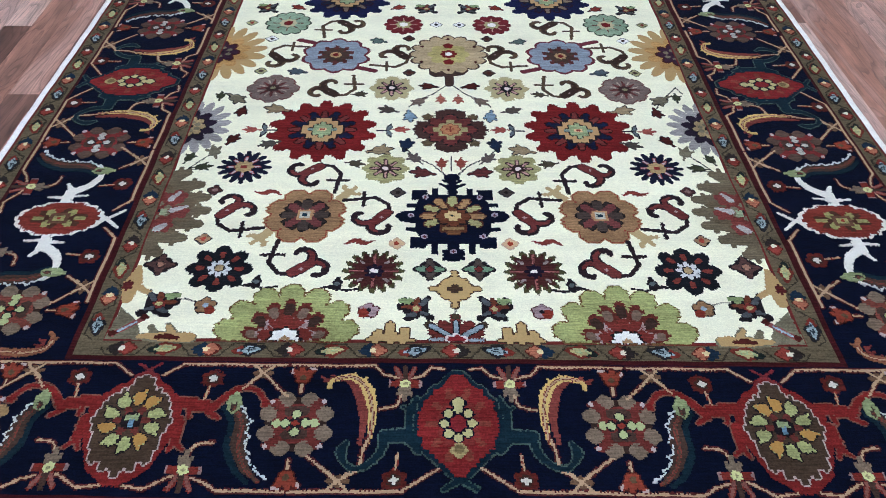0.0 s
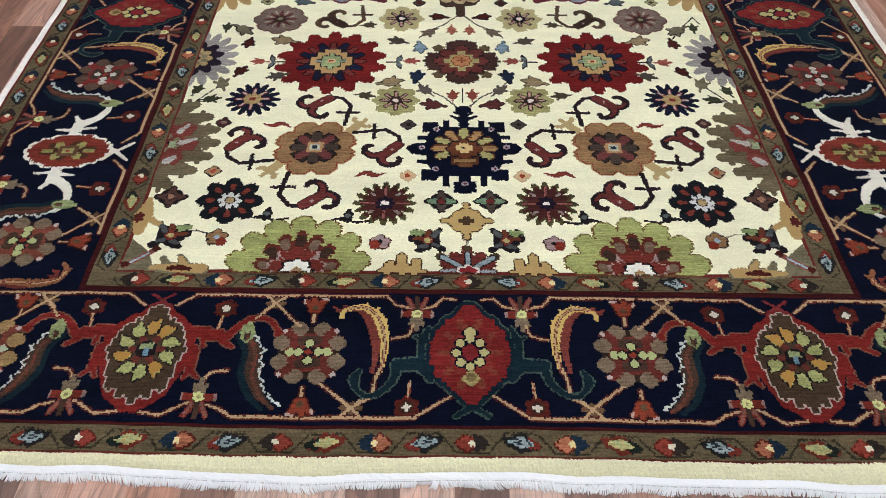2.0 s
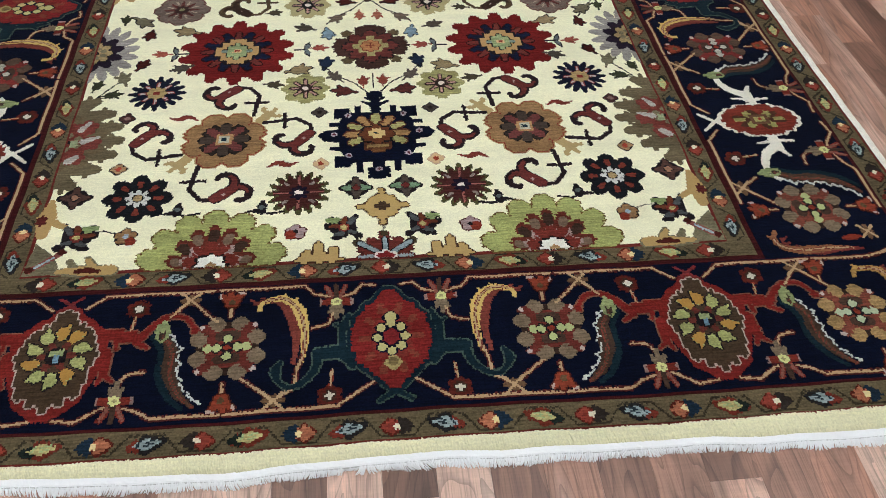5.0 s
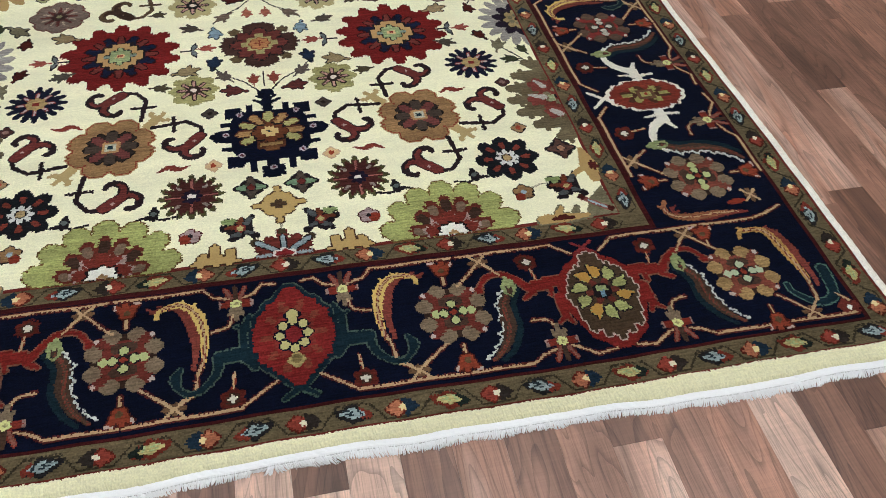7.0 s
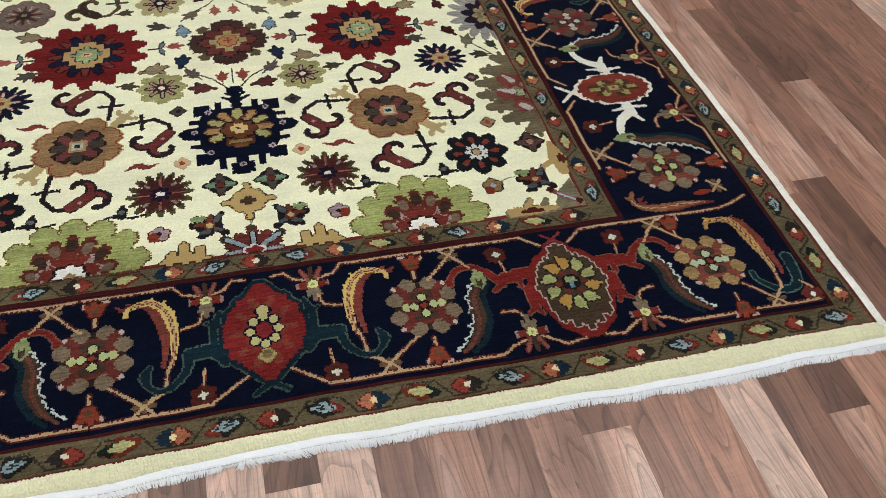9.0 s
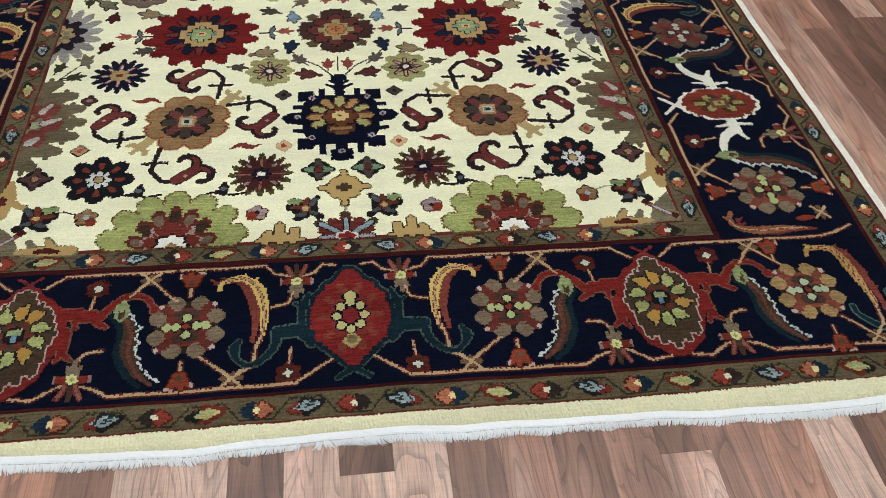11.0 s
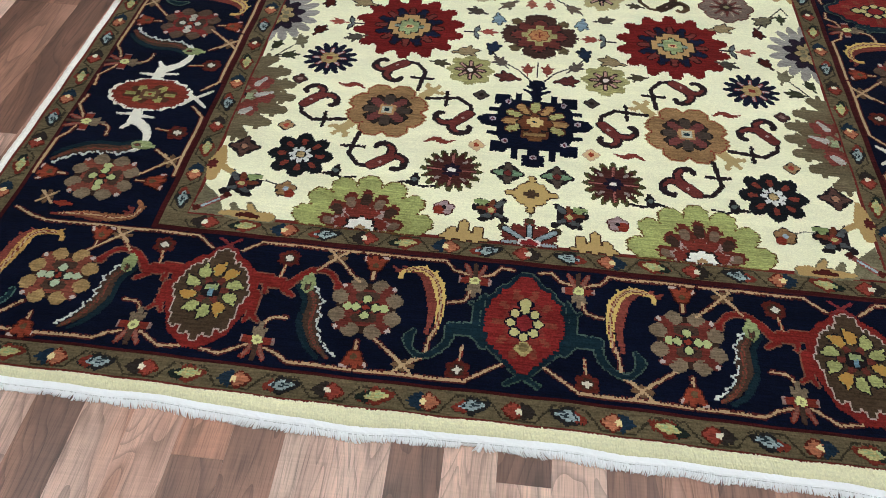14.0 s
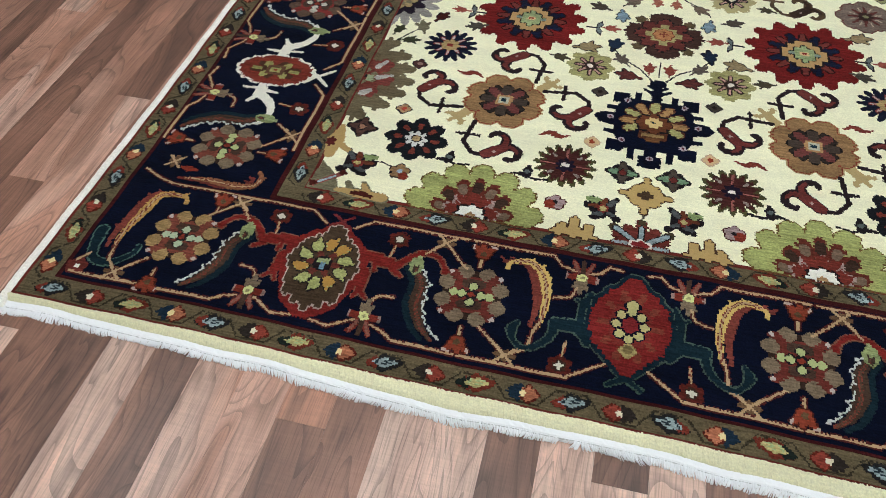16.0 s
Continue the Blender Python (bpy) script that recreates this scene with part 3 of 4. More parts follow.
spoke = group(stroke(0.0055, 0.0045, (0, 0.018), (0, 0.056)), stroke(0.005, 0.006, (0.014, 0.016), (0.054, 0.044)), stroke(0.005, 0.006, (-0.014, 0.016), (-0.054, 0.044)))
motif("fan_palmette", 0.0, Y0 - 0.005, [("edge", "54241d", dome, 1), ("body", "6c2c24", dome), ("tip", "463a26", group(rect(-0.009, 0.009, 0.066, 0.08), rose(0.011, 5, cx=0.06, cy=0.048), rose(0.011, 5, cx=-0.06, cy=0.048))), ("spoke_edge", INK, spoke, 1), ("spoke", "8d9ea2", spoke), ("base_leaf", "9aa5a4", group(rect(0.024, 0.058, 0.002, 0.009), rect(-0.058, -0.024, 0.002, 0.009))),
      ("heart_edge", "d9cfc4", cut(rose(0.024, 6, 0.2, 1.1, 1), below)), ("heart", "8c2426", cut(rose(0.019, 6, 0.2, 1.1, 1), below))])
# green palmettes
lobes = cut(steps(join(rose(0.166, 14, 0.3, 0.96, 1.02, sharp=0.5), rose(0.146, 42, 0.12, 0.98, 1.02))), below)
spread = [radians(d) for d in (-78, -52, -26, 0, 26, 52, 78)]
motif("green_palmette", 0.365, Y0 - 0.005, [("edge", "6c5029", lobes, 1), ("body", "a2a661", lobes),
      ("red_layer", "632a1f", cut(steps(rose(0.104, 14, 0.26, 0.92, 1.16, sharp=0.7), 2), below)), ("dark_leaf", "3c2a21", cut(group(*[stroke(0.011, 0.012, (0.068 * math.sin(a), 0.08 * math.cos(a)), (0.078 * math.sin(a), 0.096 * math.cos(a))) for a in spread[1::2]]), below)), ("grey_leaf", "74604e", cut(group(*[stroke(0.010, 0.011, (0.068 * math.sin(a), 0.08 * math.cos(a)), (0.076 * math.sin(a), 0.092 * math.cos(a))) for a in spread[0::2] if abs(a) > 0.1]), below)),
      ("grey_line", "a18a82", cut(steps(rose(0.066, 10, 0.22, 1, 1.1), 2), below)), ("inner", "742c22", cut(steps(rose(0.062, 10, 0.22, 1, 1.1), 2), below)), ("rib", "a18a82", group(stroke(0.0018, 0.0018, (-0.03, 0.035), (-0.042, 0.05)), stroke(0.0018, 0.0018, (0.03, 0.035), (0.042, 0.05)))), ("shadow", INK, cut(steps(rose(0.039, 8, 0.2)), below)),
      ("heart", "e9e7da", cut(steps(rose(0.035, 8, 0.3)), below)), ("seed", "b08a5c", cut(rose(0.012, 4), below))])
sprig = steps(join(stroke(0.012, 0.008, (0.0, 0.008), (0.002, 0.048)), stroke(0.011, 0.009, (-0.026, 0.006), (-0.03, 0.032)), stroke(0.013, 0.009, (0.03, 0.008), (0.026, 0.026)), cut(rose(0.05, 8, 0.1, 1.0, 0.4), below)))
motif("yellow_sprig", 0.14, Y0 - 0.004, [("edge", "4a3222", sprig, 1), ("blade", "c2a062", sprig)])
# scroll hooks round the broad rosettes
hook(0.424, 1.526, 180, True)
hook(0.304, 1.712, 0, True)
hook(0.278, 1.681, 90, False)
hook(0.468, 1.571, -90, False)
for g in ((0.418, 2.546, 0, False), (0.25, 2.363, 90, True), (0.46, 2.478, -90, True), (0.299, 2.298, 180, False)):
    hook(*g[:2], g[2], g[3], "5a4630", "3c2a20", False)
# tan brackets where hooks meet the rosettes
for bx, by, bt in ((0.268, 1.712, 40), (0.468, 1.536, -140)):
    motif("tan_bracket", bx, by, [("blade", "c2a66e", steps(join(stroke(0.011, 0.008, (-0.03, 0), (0.024, 0)), stroke(0.008, 0.007, (0, 0), (0.012, 0.028)), stroke(0.008, 0.007, (0, 0), (0.012, -0.025)))))], bt + 90)
for sx, sy, st in ((0.478, 1.711, 0), (0.226, 1.522, 180)):
    motif("red_blade", sx, sy, [("blade", "7c3428", stroke(0.003, 0.0018, *curve((-0.034, -0.008), (-0.012, 0.006), (0.01, -0.003), (0.036, 0.004)), mid=0.0095))], 0, st > 0)
for sx, sy in ((0.268, 1.372), (0.454, 1.378)):
    motif("sprout", sx, sy, [("leaf", INK, join(stroke(0.010, 0.004, (0, -0.006), (-0.003, 0.026), mid=0.012), stroke(0.008, 0.002, (0, -0.002), (0.036, -0.006)), stroke(0.0035, 0.003, (0, -0.008), (-0.02, -0.016), (-0.05, -0.01)))), ("heart", "5b6460", rose(0.007, 4, cx=0.0, cy=0.006))])
posy(0.087, 1.302)
posy(0.655, 1.311, 0, True, 1.1)
twig(0.0018, INK, 0.14, 1.318, (-0.03, 0.0), (0.03, -0.006))
twig(0.0018, INK, 0.6, 1.325, (-0.04, -0.012), (0, 0.004), (0.045, 0.003))
motif("pink_bud", 0.191, 1.296, [("edge", MAROON, rose(0.022, 5, 0.3), 1), ("petal_layer", "a08784", rose(0.022, 5, 0.3)), ("side", RUST, rose(0.014, 5, 0.2, cx=0.012, cy=-0.008)), ("seed", INK, rose(0.006, 4))])
motif("pink_bud", 0.552, 1.307, [("edge", INK, rose(0.024, 5, 0.3), 1), ("petal_layer", GOLD, rose(0.024, 5, 0.3)), ("side", RUST, rose(0.013, 5, 0.2, cx=-0.012, cy=-0.014)), ("heart", GREYBLUE, rose(0.007, 4))])
# corner brackets
motif("corner_bracket", 0.615, Y0 - 0.005, [("edge", STONE, join(stroke(0.014, 0.006, (-0.05, 0.006), (0.07, 0.006), mid=0.018), stroke(0.012, 0.008, (-0.01, 0.015), (0.005, 0.042)), stroke(0.01, 0.007, (0.03, 0.015), (0.042, 0.036))), 0), ("blade", "bd9a5e", join(stroke(0.014, 0.005, (-0.045, 0.008), (0.06, 0.008), mid=0.013), stroke(0.009, 0.006, (-0.01, 0.015), (0.005, 0.038)))), ("red_foot", MAROON, cut(rose(0.03, 6, 0.2, 1, 0.6), below))])
motif("corner_bracket", 0.731, 1.375, [("blade", "bd9a5e", join(stroke(0.012, 0.006, (0.0, -0.05), (0.0, 0.055), mid=0.022), stroke(0.011, 0.007, (0, 0), (-0.045, -0.03)))), ("red_foot", "571f1c", rose(0.018, 6, 0.3, 0.7, 1, cx=0.01, cy=-0.006))])
motif("corner_stone", 0.712, 1.232, [("patch", STONE, poly((-0.045, -0.024), (-0.02, 0.028), (0.025, 0.07), (0.032, -0.024))), ("bar", "8b4a42", stroke(0.007, 0.007, (-0.03, 0.032), (0.02, -0.01))), ("line", GREYBLUE, stroke(0.003, 0.003, (-0.02, 0.024), (0.016, -0.006))), ("spot", MAROON, group(rose(0.009, 4, cx=-0.035, cy=0.038), rose(0.009, 4, cx=0.02, cy=-0.008)))])
# vines and leaves of the axis
for vy, d in ((1.782, 1), (2.24, -1)):
    twig(0.0022, INK, 0.0, vy, (0.012, 0), (0.05, d * 0.05), (0.1, d * 0.085), (0.122, d * 0.12))
twig(0.0022, INK, 0.0, 1.79, (0, 0.02), (0, 0.08))
for lx, ly, lt, ls, lc, le in (
        (0.026, 1.838, 0, 0.046, "8a4030", None), (0.026, 2.163, 180, 0.046, "a05a44", None), (0.078, 1.797, -80, 0.055, "5c2c28", INK), (0.098, 1.86, -40, 0.052, "5d5148", None), (0.125, 1.925, 10, 0.05, "1d2b40", INK),
        (0.118, 2.07, 170, 0.05, "7f97a4", INK), (0.092, 2.15, 230, 0.054, "6d5c4c", None), (0.183, 2.102, -70, 0.055, "4d433a", None), (0.196, 1.9, 75, 0.06, "9c8660", INK), (0.143, 2.0, 90, 0.046, "9a4a3b", None),
        (0.262, 1.838, 100, 0.048, "4a4130", None), (0.274, 2.19, 80, 0.045, "4a4130", None), (0.512, 2.104, -75, 0.06, "9c8660", INK), (0.566, 1.996, -90, 0.045, "a0503f", None), (0.506, 1.928, -110, 0.055, "4f493f", None),
        (0.64, 2.162, 130, 0.06, STONE, INK), (0.612, 2.092, 190, 0.044, MAROON, INK), (0.612, 1.948, 30, 0.044, MAROON, INK), (0.65, 1.89, -20, 0.058, STONE, None), (0.712, 1.86, 20, 0.045, FOREST, None), (0.668, 1.82, 80, 0.05, FOREST, None),
        (0.69, 2.175, 0, 0.045, FOREST, None), (0.233, 2.522, -75, 0.045, "5c6b60", INK), (0.478, 2.32, -80, 0.05, "4c565a", INK), (0.065, 2.235, -80, 0.045, MAROON, INK)):
    leaf(lx, ly, lt, ls, lc, le)
for bx, bf in ((0.176, False), (0.53, True)):
    motif("bird_leaf", bx, 1.995, [("edge", INK, join(stroke(0.005, 0.003, (0.004, 0.0), (-0.006, 0.032), mid=0.009), stroke(0.005, 0.003, (0.004, 0.0), (-0.006, -0.032), mid=0.009), stroke(0.003, 0.003, (0, 0), (0.035, 0)))), ("blade", "6d7474", join(stroke(0.003, 0.002, (0.003, 0.004), (-0.005, 0.025), mid=0.006), stroke(0.003, 0.002, (0.003, -0.004), (-0.005, -0.025), mid=0.006)))], 0, bf)
twig(0.002, INK, 0.7, 1.82, (-0.045, 0.06), (0.006, -0.012), (-0.03, -0.01))
twig(0.002, INK, 0.7, 2.2, (-0.09, -0.1), (-0.06, -0.04), (0.0, 0.035), (0.012, 0.0))
# the row at the middle and beyond
motif("blue_medallion", 0.366, 2.426, [("edge", "6a2b30", join(rose(0.112, 10, 0.16), stroke(0.008, 0.008, (0.08, 0.08), (0.13, 0.1)), stroke(0.008, 0.008, (-0.08, -0.08), (-0.13, -0.1))), 1), ("body", "8b949b", rose(0.104, 10, 0.14)), ("ring", "5a2c26", steps(rose(0.062, 10, 0.4))), ("ring_layer", BROWN, rose(0.05, 8, 0.4, phase=0.4)), ("heart", TAN, rose(0.02, 8, 0.2)), ("seed", RED, rose(0.01, 4))])
motif("yellow_medallion", 0.0, 2.435, [("edge", BROWN, join(rose(0.128, 16, 0.22, 1.0, 1.0, sharp=0.5), stroke(0.012, 0.012, (0, -0.1), (0, -0.185)), stroke(0.02, 0.01, (-0.04, -0.12), (0.04, -0.12))), 1), ("body", "b49c72", rose(0.124, 16, 0.22, sharp=0.5)), ("disc", "b3a45f", rose(0.07, 8, 0.2)), ("ring", RED, join(rose(0.028, 8, 0.2), rose(0.018, 5, 0.2, cy=0.055), rose(0.018, 5, 0.2, cy=-0.05))), ("heart", WHITE, rose(0.012, 6, 0.2)), ("dot", MAROON, ring_of(6, 0.1, 0.006))])
lobed_flower("red_flower", 0.153, 2.64, 0.068, 12, "6d2023", OLIVE, WHITE, None, WHITE, "c09b86", 1.05)
lobed_flower("green_flower", 0.55, 2.645, 0.075, 12, "8fa583", "c8b98a", RED, FOREST, RED, "5d2a24", 1.05)
red_rosette(0.36, 2.83, "141a3c")
posy(0.075, 2.76)
posy(0.64, 2.758)
leaf(0.175, 2.77, 60, 0.045, RUST, INK)
leaf(0.53, 2.765, -60, 0.045, RUST, INK)


def side_palmette(y, body, mid, heart, line, size=1.0, fingers=False):
    """A half medallion that grows out of the field's long edge."""
    wall = poly((0.0, -0.4), (0.0, 0.4), (0.4, 0.4), (0.4, -0.4))
    motif("half_medallion", 0.741, y, [("body", body, cut(join(*[stroke(0.034, 0.016, (0.0, k * 0.045), (-(0.118 - 0.009 * k * k), k * 0.052)) for k in range(-3, 4)], *[stroke(0.007, 0.006, (-(0.1 - 0.009 * k * k), k * 0.052 - 0.022), (-(0.1 - 0.009 * k * k), k * 0.052 + 0.022)) for k in range(-3, 4)]), wall) if fingers else cut(rose(0.132 * size, 18, 0.36, 1.0, 1.2, sharp=0.7), wall)), ("mid", mid, cut(rose(0.085 * size, 10, 0.3, 1.0, 1.15), wall)), ("line", line, cut(rose(0.055 * size, 8, 0.3, 1, 1.2), wall)), ("heart", heart, cut(rose(0.048 * size, 8, 0.3, 1, 1.2), wall)), ("petal_layer", STONE, cut(ring_of(6, 0.024 * size, 0.009), wall)), ("seed", INK, cut(rose(0.008, 4), wall))])


side_palmette(1.637, "6c6047", "66583f", "6f332a", "7c3a30", 1.1, True)
motif("edge_flower", 0.705, 1.63, [("petal_layer", "7d3a32", join(rose(0.03, 5, 0.3, cx=0.0, cy=0.06), rose(0.026, 5, 0.3, cx=-0.02, cy=0.0), rose(0.026, 5, 0.3, cx=0.01, cy=-0.055))), ("tip", "b0aaa2", group(stroke(0.009, 0.005, (0.012, 0.052), (-0.004, 0.078)), stroke(0.01, 0.004, (0.0, 0.008), (-0.034, 0.022)), stroke(0.011, 0.008, (0.02, -0.064), (0.006, -0.05)))), ("heart", "93a079", rect(0.012, 0.03, -0.012, 0.012))], lift=5)
side_palmette(2.01, "9a948c", "221826", "a08a5e", INK, 0.86)
side_palmette(2.44, "bd9a5e", "b98d4c", "3a2030", MAROON, 1.12)


# figures of the wide border: each is given in the border's own frame, along u, towards the field v
def rosette(P, u, lobe=TAUPE, heart=LIME, ring="6b2c24"):
    P("border_rosette", u, 0.0, [("base", "33231c", rose(0.06, 8, 0.1)), ("lobe", lobe, ring_of(8, 0.059, 0.018, phase=math.pi / 8)), ("ring", ring, join(rose(0.046, 8, 0.1), *[steps(stroke(0.013, 0.009, (0, 0), (a * 0.047, b * 0.049))) for a in (-1, 1) for b in (-1, 1)])), ("corner_tip", "c9b7ae", ring_of(4, 0.072, 0.0055, phase=math.pi / 4)), ("dark", BROWN, group(stroke(0.011, 0.011, (-0.014, 0.027), (0.014, 0.027)), stroke(0.011, 0.011, (-0.014, -0.025), (0.014, -0.025)))),
      ("outline", INK, join(ring_of(4, 0.02, 0.009), rose(0.012, 4)), 1), ("heart", heart, join(ring_of(4, 0.02, 0.009), rose(0.0095, 4, cx=0.036), rose(0.0095, 4, cx=-0.036))), ("seed", RUST, rose(0.007, 4))])


def bud(P, u, v, turn=0.0, code="8a3a24"):
    cup = steps(join(rose(0.016, 5, 0.2), stroke(0.008, 0.005, (0, 0), (0.02, 0.016)), stroke(0.008, 0.005, (0, 0), (-0.018, 0.02)), stroke(0.007, 0.005, (0, 0), (0.004, 0.022))), 1)
    P("bud", u, v, [("stalk_edge", "54201d", stroke(0.0025, 0.0025, (0, -0.01), (0, -0.036)), 1), ("stalk", LINE, stroke(0.0025, 0.0025, (0, -0.01), (0, -0.036))), ("edge", "4c1d15", cup, 1), ("petal_layer", code, cup), ("tip", "c4ada0", group(stroke(0.003, 0.002, (-0.022, 0.022), (-0.012, 0.024)), stroke(0.0025, 0.002, (0.022, 0.012), (0.024, 0.02)))), ("heart", "5e4a30", rose(0.007, 4))], turn)


def cherry(P, u, v, du, dv):
    P("cherry", u, v, [("halo", "571f18", steps(rose(0.024, 6, 0.2), 1)), ("core", "3f2a20", rose(0.014, 5, 0.2)), ("heart", "cfc8b4", rose(0.009, 4, 0.4)), ("stem_edge", RUST, stroke(0.0028, 0.0028, (du * 0.4, dv * 0.4), (du, dv))), ("stem", LINE, stroke(0.0018, 0.0018, (du * 0.4, dv * 0.4), (du, dv)))])


def line(P, u, v, *pts, w=0.0023):
    P("tan_line", u, v, [("edge", "54201d", stroke(w, w, *pts), 1), ("thread", LINE, stroke(w, w, *pts))])


def cross(P, u, v, s=1.0):
    P("crossing", u, v, [("foliage", "6e5138", rose(0.015, 4, 0.45, 1.5, 0.9)), ("crossbar", LINE, join(stroke(0.0026, 0.0026, (-0.02 * s, 0.019 * s), (0.02 * s, -0.019 * s)), stroke(0.0026, 0.0026, (-0.02 * s, -0.019 * s), (0.02 * s, 0.019 * s))))])


def star_flower(P, u, v, down=1):
    P("star_flower", u, v, [("base", "7a2b1f", join(stroke(0.009, 0.008, (-0.024, 0), (0.024, 0)), stroke(0.008, 0.005, (0, 0), (-0.02, -down * 0.04)), stroke(0.008, 0.005, (0, 0), (0.02, -down * 0.04)))), ("stalk", "8c5648", group(stroke(0.004, 0.003, (-0.008, -down * 0.014), (-0.02, -down * 0.04)), stroke(0.004, 0.003, (0.008, -down * 0.014), (0.02, -down * 0.04)))), ("leaf", TAUPE, join(stroke(0.011, 0.004, (0, 0), (0, down * 0.04)), stroke(0.008, 0.004, (0, 0), (-0.012, down * 0.026)), stroke(0.008, 0.004, (0, 0), (0.012, down * 0.026)))), ("low_leaf", BROWN, stroke(0.006, 0.005, (0, 0), (0, -down * 0.042))), ("tip", "9d8078", group(stroke(0.0022, 0.0022, (-0.031, -0.006), (-0.031, 0.006)), stroke(0.0022, 0.0022, (0.031, -0.006), (0.031, 0.006)))), ("heart", "cfd08c", rose(0.0105, 6, 0.1)), ("seed", OLIVE, rose(0.004, 4))])


def feather(P, body, side, pts, head=None, jag=None):
    cpt = curve(*pts)
    off = [(a + (-0.019 if jag else 0.017), b - 0.003) for a, b in cpt]
    layers = [("side", side, join(stroke(0.003, 0.004, *off[len(off) // 5:], mid=0.009 if jag else 0.012), *[stroke(0.005, 0.0012, q, (q[0] + 0.013, q[1] + 0.008)) for q in off[len(off) // 4:-6:3]])), ("plume", body, join(stroke(0.0035, 0.004, *cpt, mid=0.0165 if jag else 0.0115), *[stroke(0.005, 0.0012, q, (q[0] - 0.012, q[1] + 0.011)) for q in cpt[len(cpt) // 4:-8:4]])), ("rib_edge", "7a3a2c", stroke(0.0034, 0.0034, *cpt[len(cpt) // 4:])), ("rib", LINE if not jag else "5a4030", stroke(0.0016, 0.0016, *cpt[len(cpt) // 4:])), ("hook", body if not head else head, stroke(0.005, 0.004, *cpt[:max(3, len(cpt) // 5)]))]
    if jag:
        saw = [(a + 0.010 + (0.010 if i % 4 == 1 else 0.004 if i % 2 else 0.0), b + 0.004) for i, (a, b) in enumerate(cpt[len(cpt) // 4:])]
        layers.append(("saw_edge", jag, stroke(0.0014, 0.0014, *saw)))
        layers.append(("loop", "8f9a66", cut(rose(0.019, 8, 0.1, 0.8, 1.25, cx=pts[1][0], cy=pts[1][1] + 0.004), rose(0.009, 6, 0.1, 0.7, 1.6, cx=pts[1][0], cy=pts[1][1] - 0.002))))
    P("feather", 0.0, 0.0, layers)


def red_palmette(P):
    body = join(steps(rose(0.083, 14, 0.1, 0.94, 1.2, sharp=0.7), 3), rect(-0.07, 0.07, -0.05, 0.055), rect(-0.05, 0.05, 0.03, 0.084), poly((-0.04, 0.075), (0.04, 0.075), (0.012, 0.118), (-0.012, 0.118)), poly((-0.05, -0.06), (0.05, -0.06), (0.008, -0.116), (-0.008, -0.116)))
    P("red_palmette", 0, 0, [("halo", "46544a", body, 4), ("halo_gap", "12242f", body, 3), ("body", "7a1f1d", body), ("fleck", "7d3b2a", steps(rays(10, 0.05, 0.062, 0.008, 0.006, 0.3, 0.95, 1.3))), ("core", "7c2c24", steps(rose(0.048, 10, 0.25, 0.9, 1.3), 3)), ("heart_outline", NAVY, join(ring_of(8, 0.027, 0.0105, 0.95, 1.15), rose(0.014, 4, cy=0.047)), 1), ("heart_petal", "c6bd7c", group(*ring_of(8, 0.028, 0.0092, 0.95, 1.15).pieces, rose(0.0125, 4, 0.2, cy=0.048))), ("heart", "7d2022", rose(0.015, 6, 0.1, 1, 1.3)), ("foot", "a5935c", rose(0.0165, 4, 0.15, cy=-0.06)), ("foot_heart", "77673f", rose(0.010, 4, 0.15, cy=-0.058))])
    P("teal_tie", 0, -0.128, [("edge", "3b4f45", join(stroke(0.006, 0.004, (-0.02, 0.022), (0.03, -0.012)), stroke(0.006, 0.004, (0.02, 0.022), (-0.03, -0.012))), 1), ("tie", TEAL, join(stroke(0.006, 0.004, (-0.02, 0.022), (0.03, -0.012)), stroke(0.006, 0.004, (0.02, 0.022), (-0.03, -0.012))))])


def red_half(P):
    """From a red palmette at u = 0 to the next rosette."""
    leg = join(stroke(0.006, 0.013, (0.078, -0.062), (0.092, -0.032)), stroke(0.015, 0.013, (0.092, -0.028), (0.14, -0.028)), stroke(0.008, 0.004, *curve((0.142, -0.036), (0.15, -0.066), (0.175, -0.092), (0.2, -0.096), (0.216, -0.08))),
               stroke(0.004, 0.003, *curve((0.214, -0.085), (0.222, -0.06), (0.212, -0.04)), mid=0.009), stroke(0.004, 0.009, (0.082, 0.062), (0.092, 0.03)), stroke(0.007, 0.007, (0.094, 0.035), (0.094, -0.02)), stroke(0.004, 0.003, (0.094, 0.03), (0.108, 0.04)))
    P("teal_arm", 0, 0, [("edge", "48594f", leg, 1), ("arm", TEAL, leg)])
    line(P, 0, 0, (0.025, 0.133), (0.052, 0.138), (0.068, 0.118), (0.092, 0.11))
    line(P, 0, 0, (0.118, 0.11), (0.15, 0.118), (0.168, 0.1415), (0.34, 0.1415))
    star_flower(P, 0.106, 0.096, -1)
    line(P, 0, 0, *curve((0.112, 0.07), (0.122, 0.042), (0.155, 0.032)))
    cherry(P, 0.12, -0.122, -0.004, 0.055)
    line(P, 0, 0, (0.04, -0.098), (0.105, -0.1445), (0.31, -0.1445))
    line(P, 0, 0, (0.222, -0.124), (0.288, -0.068))
    line(P, 0, 0, (0.222, -0.124), (0.182, -0.096))
    cross(P, 0.222, -0.124)
    feather(P, YELLOW, "7d3a30", ((0.256, 0.088), (0.25, 0.105), (0.212, 0.112), (0.18, 0.08), (0.166, 0.02), (0.172, -0.04)))
    line(P, 0, 0, (0.172, -0.03), (0.182, -0.06), (0.185, -0.095))


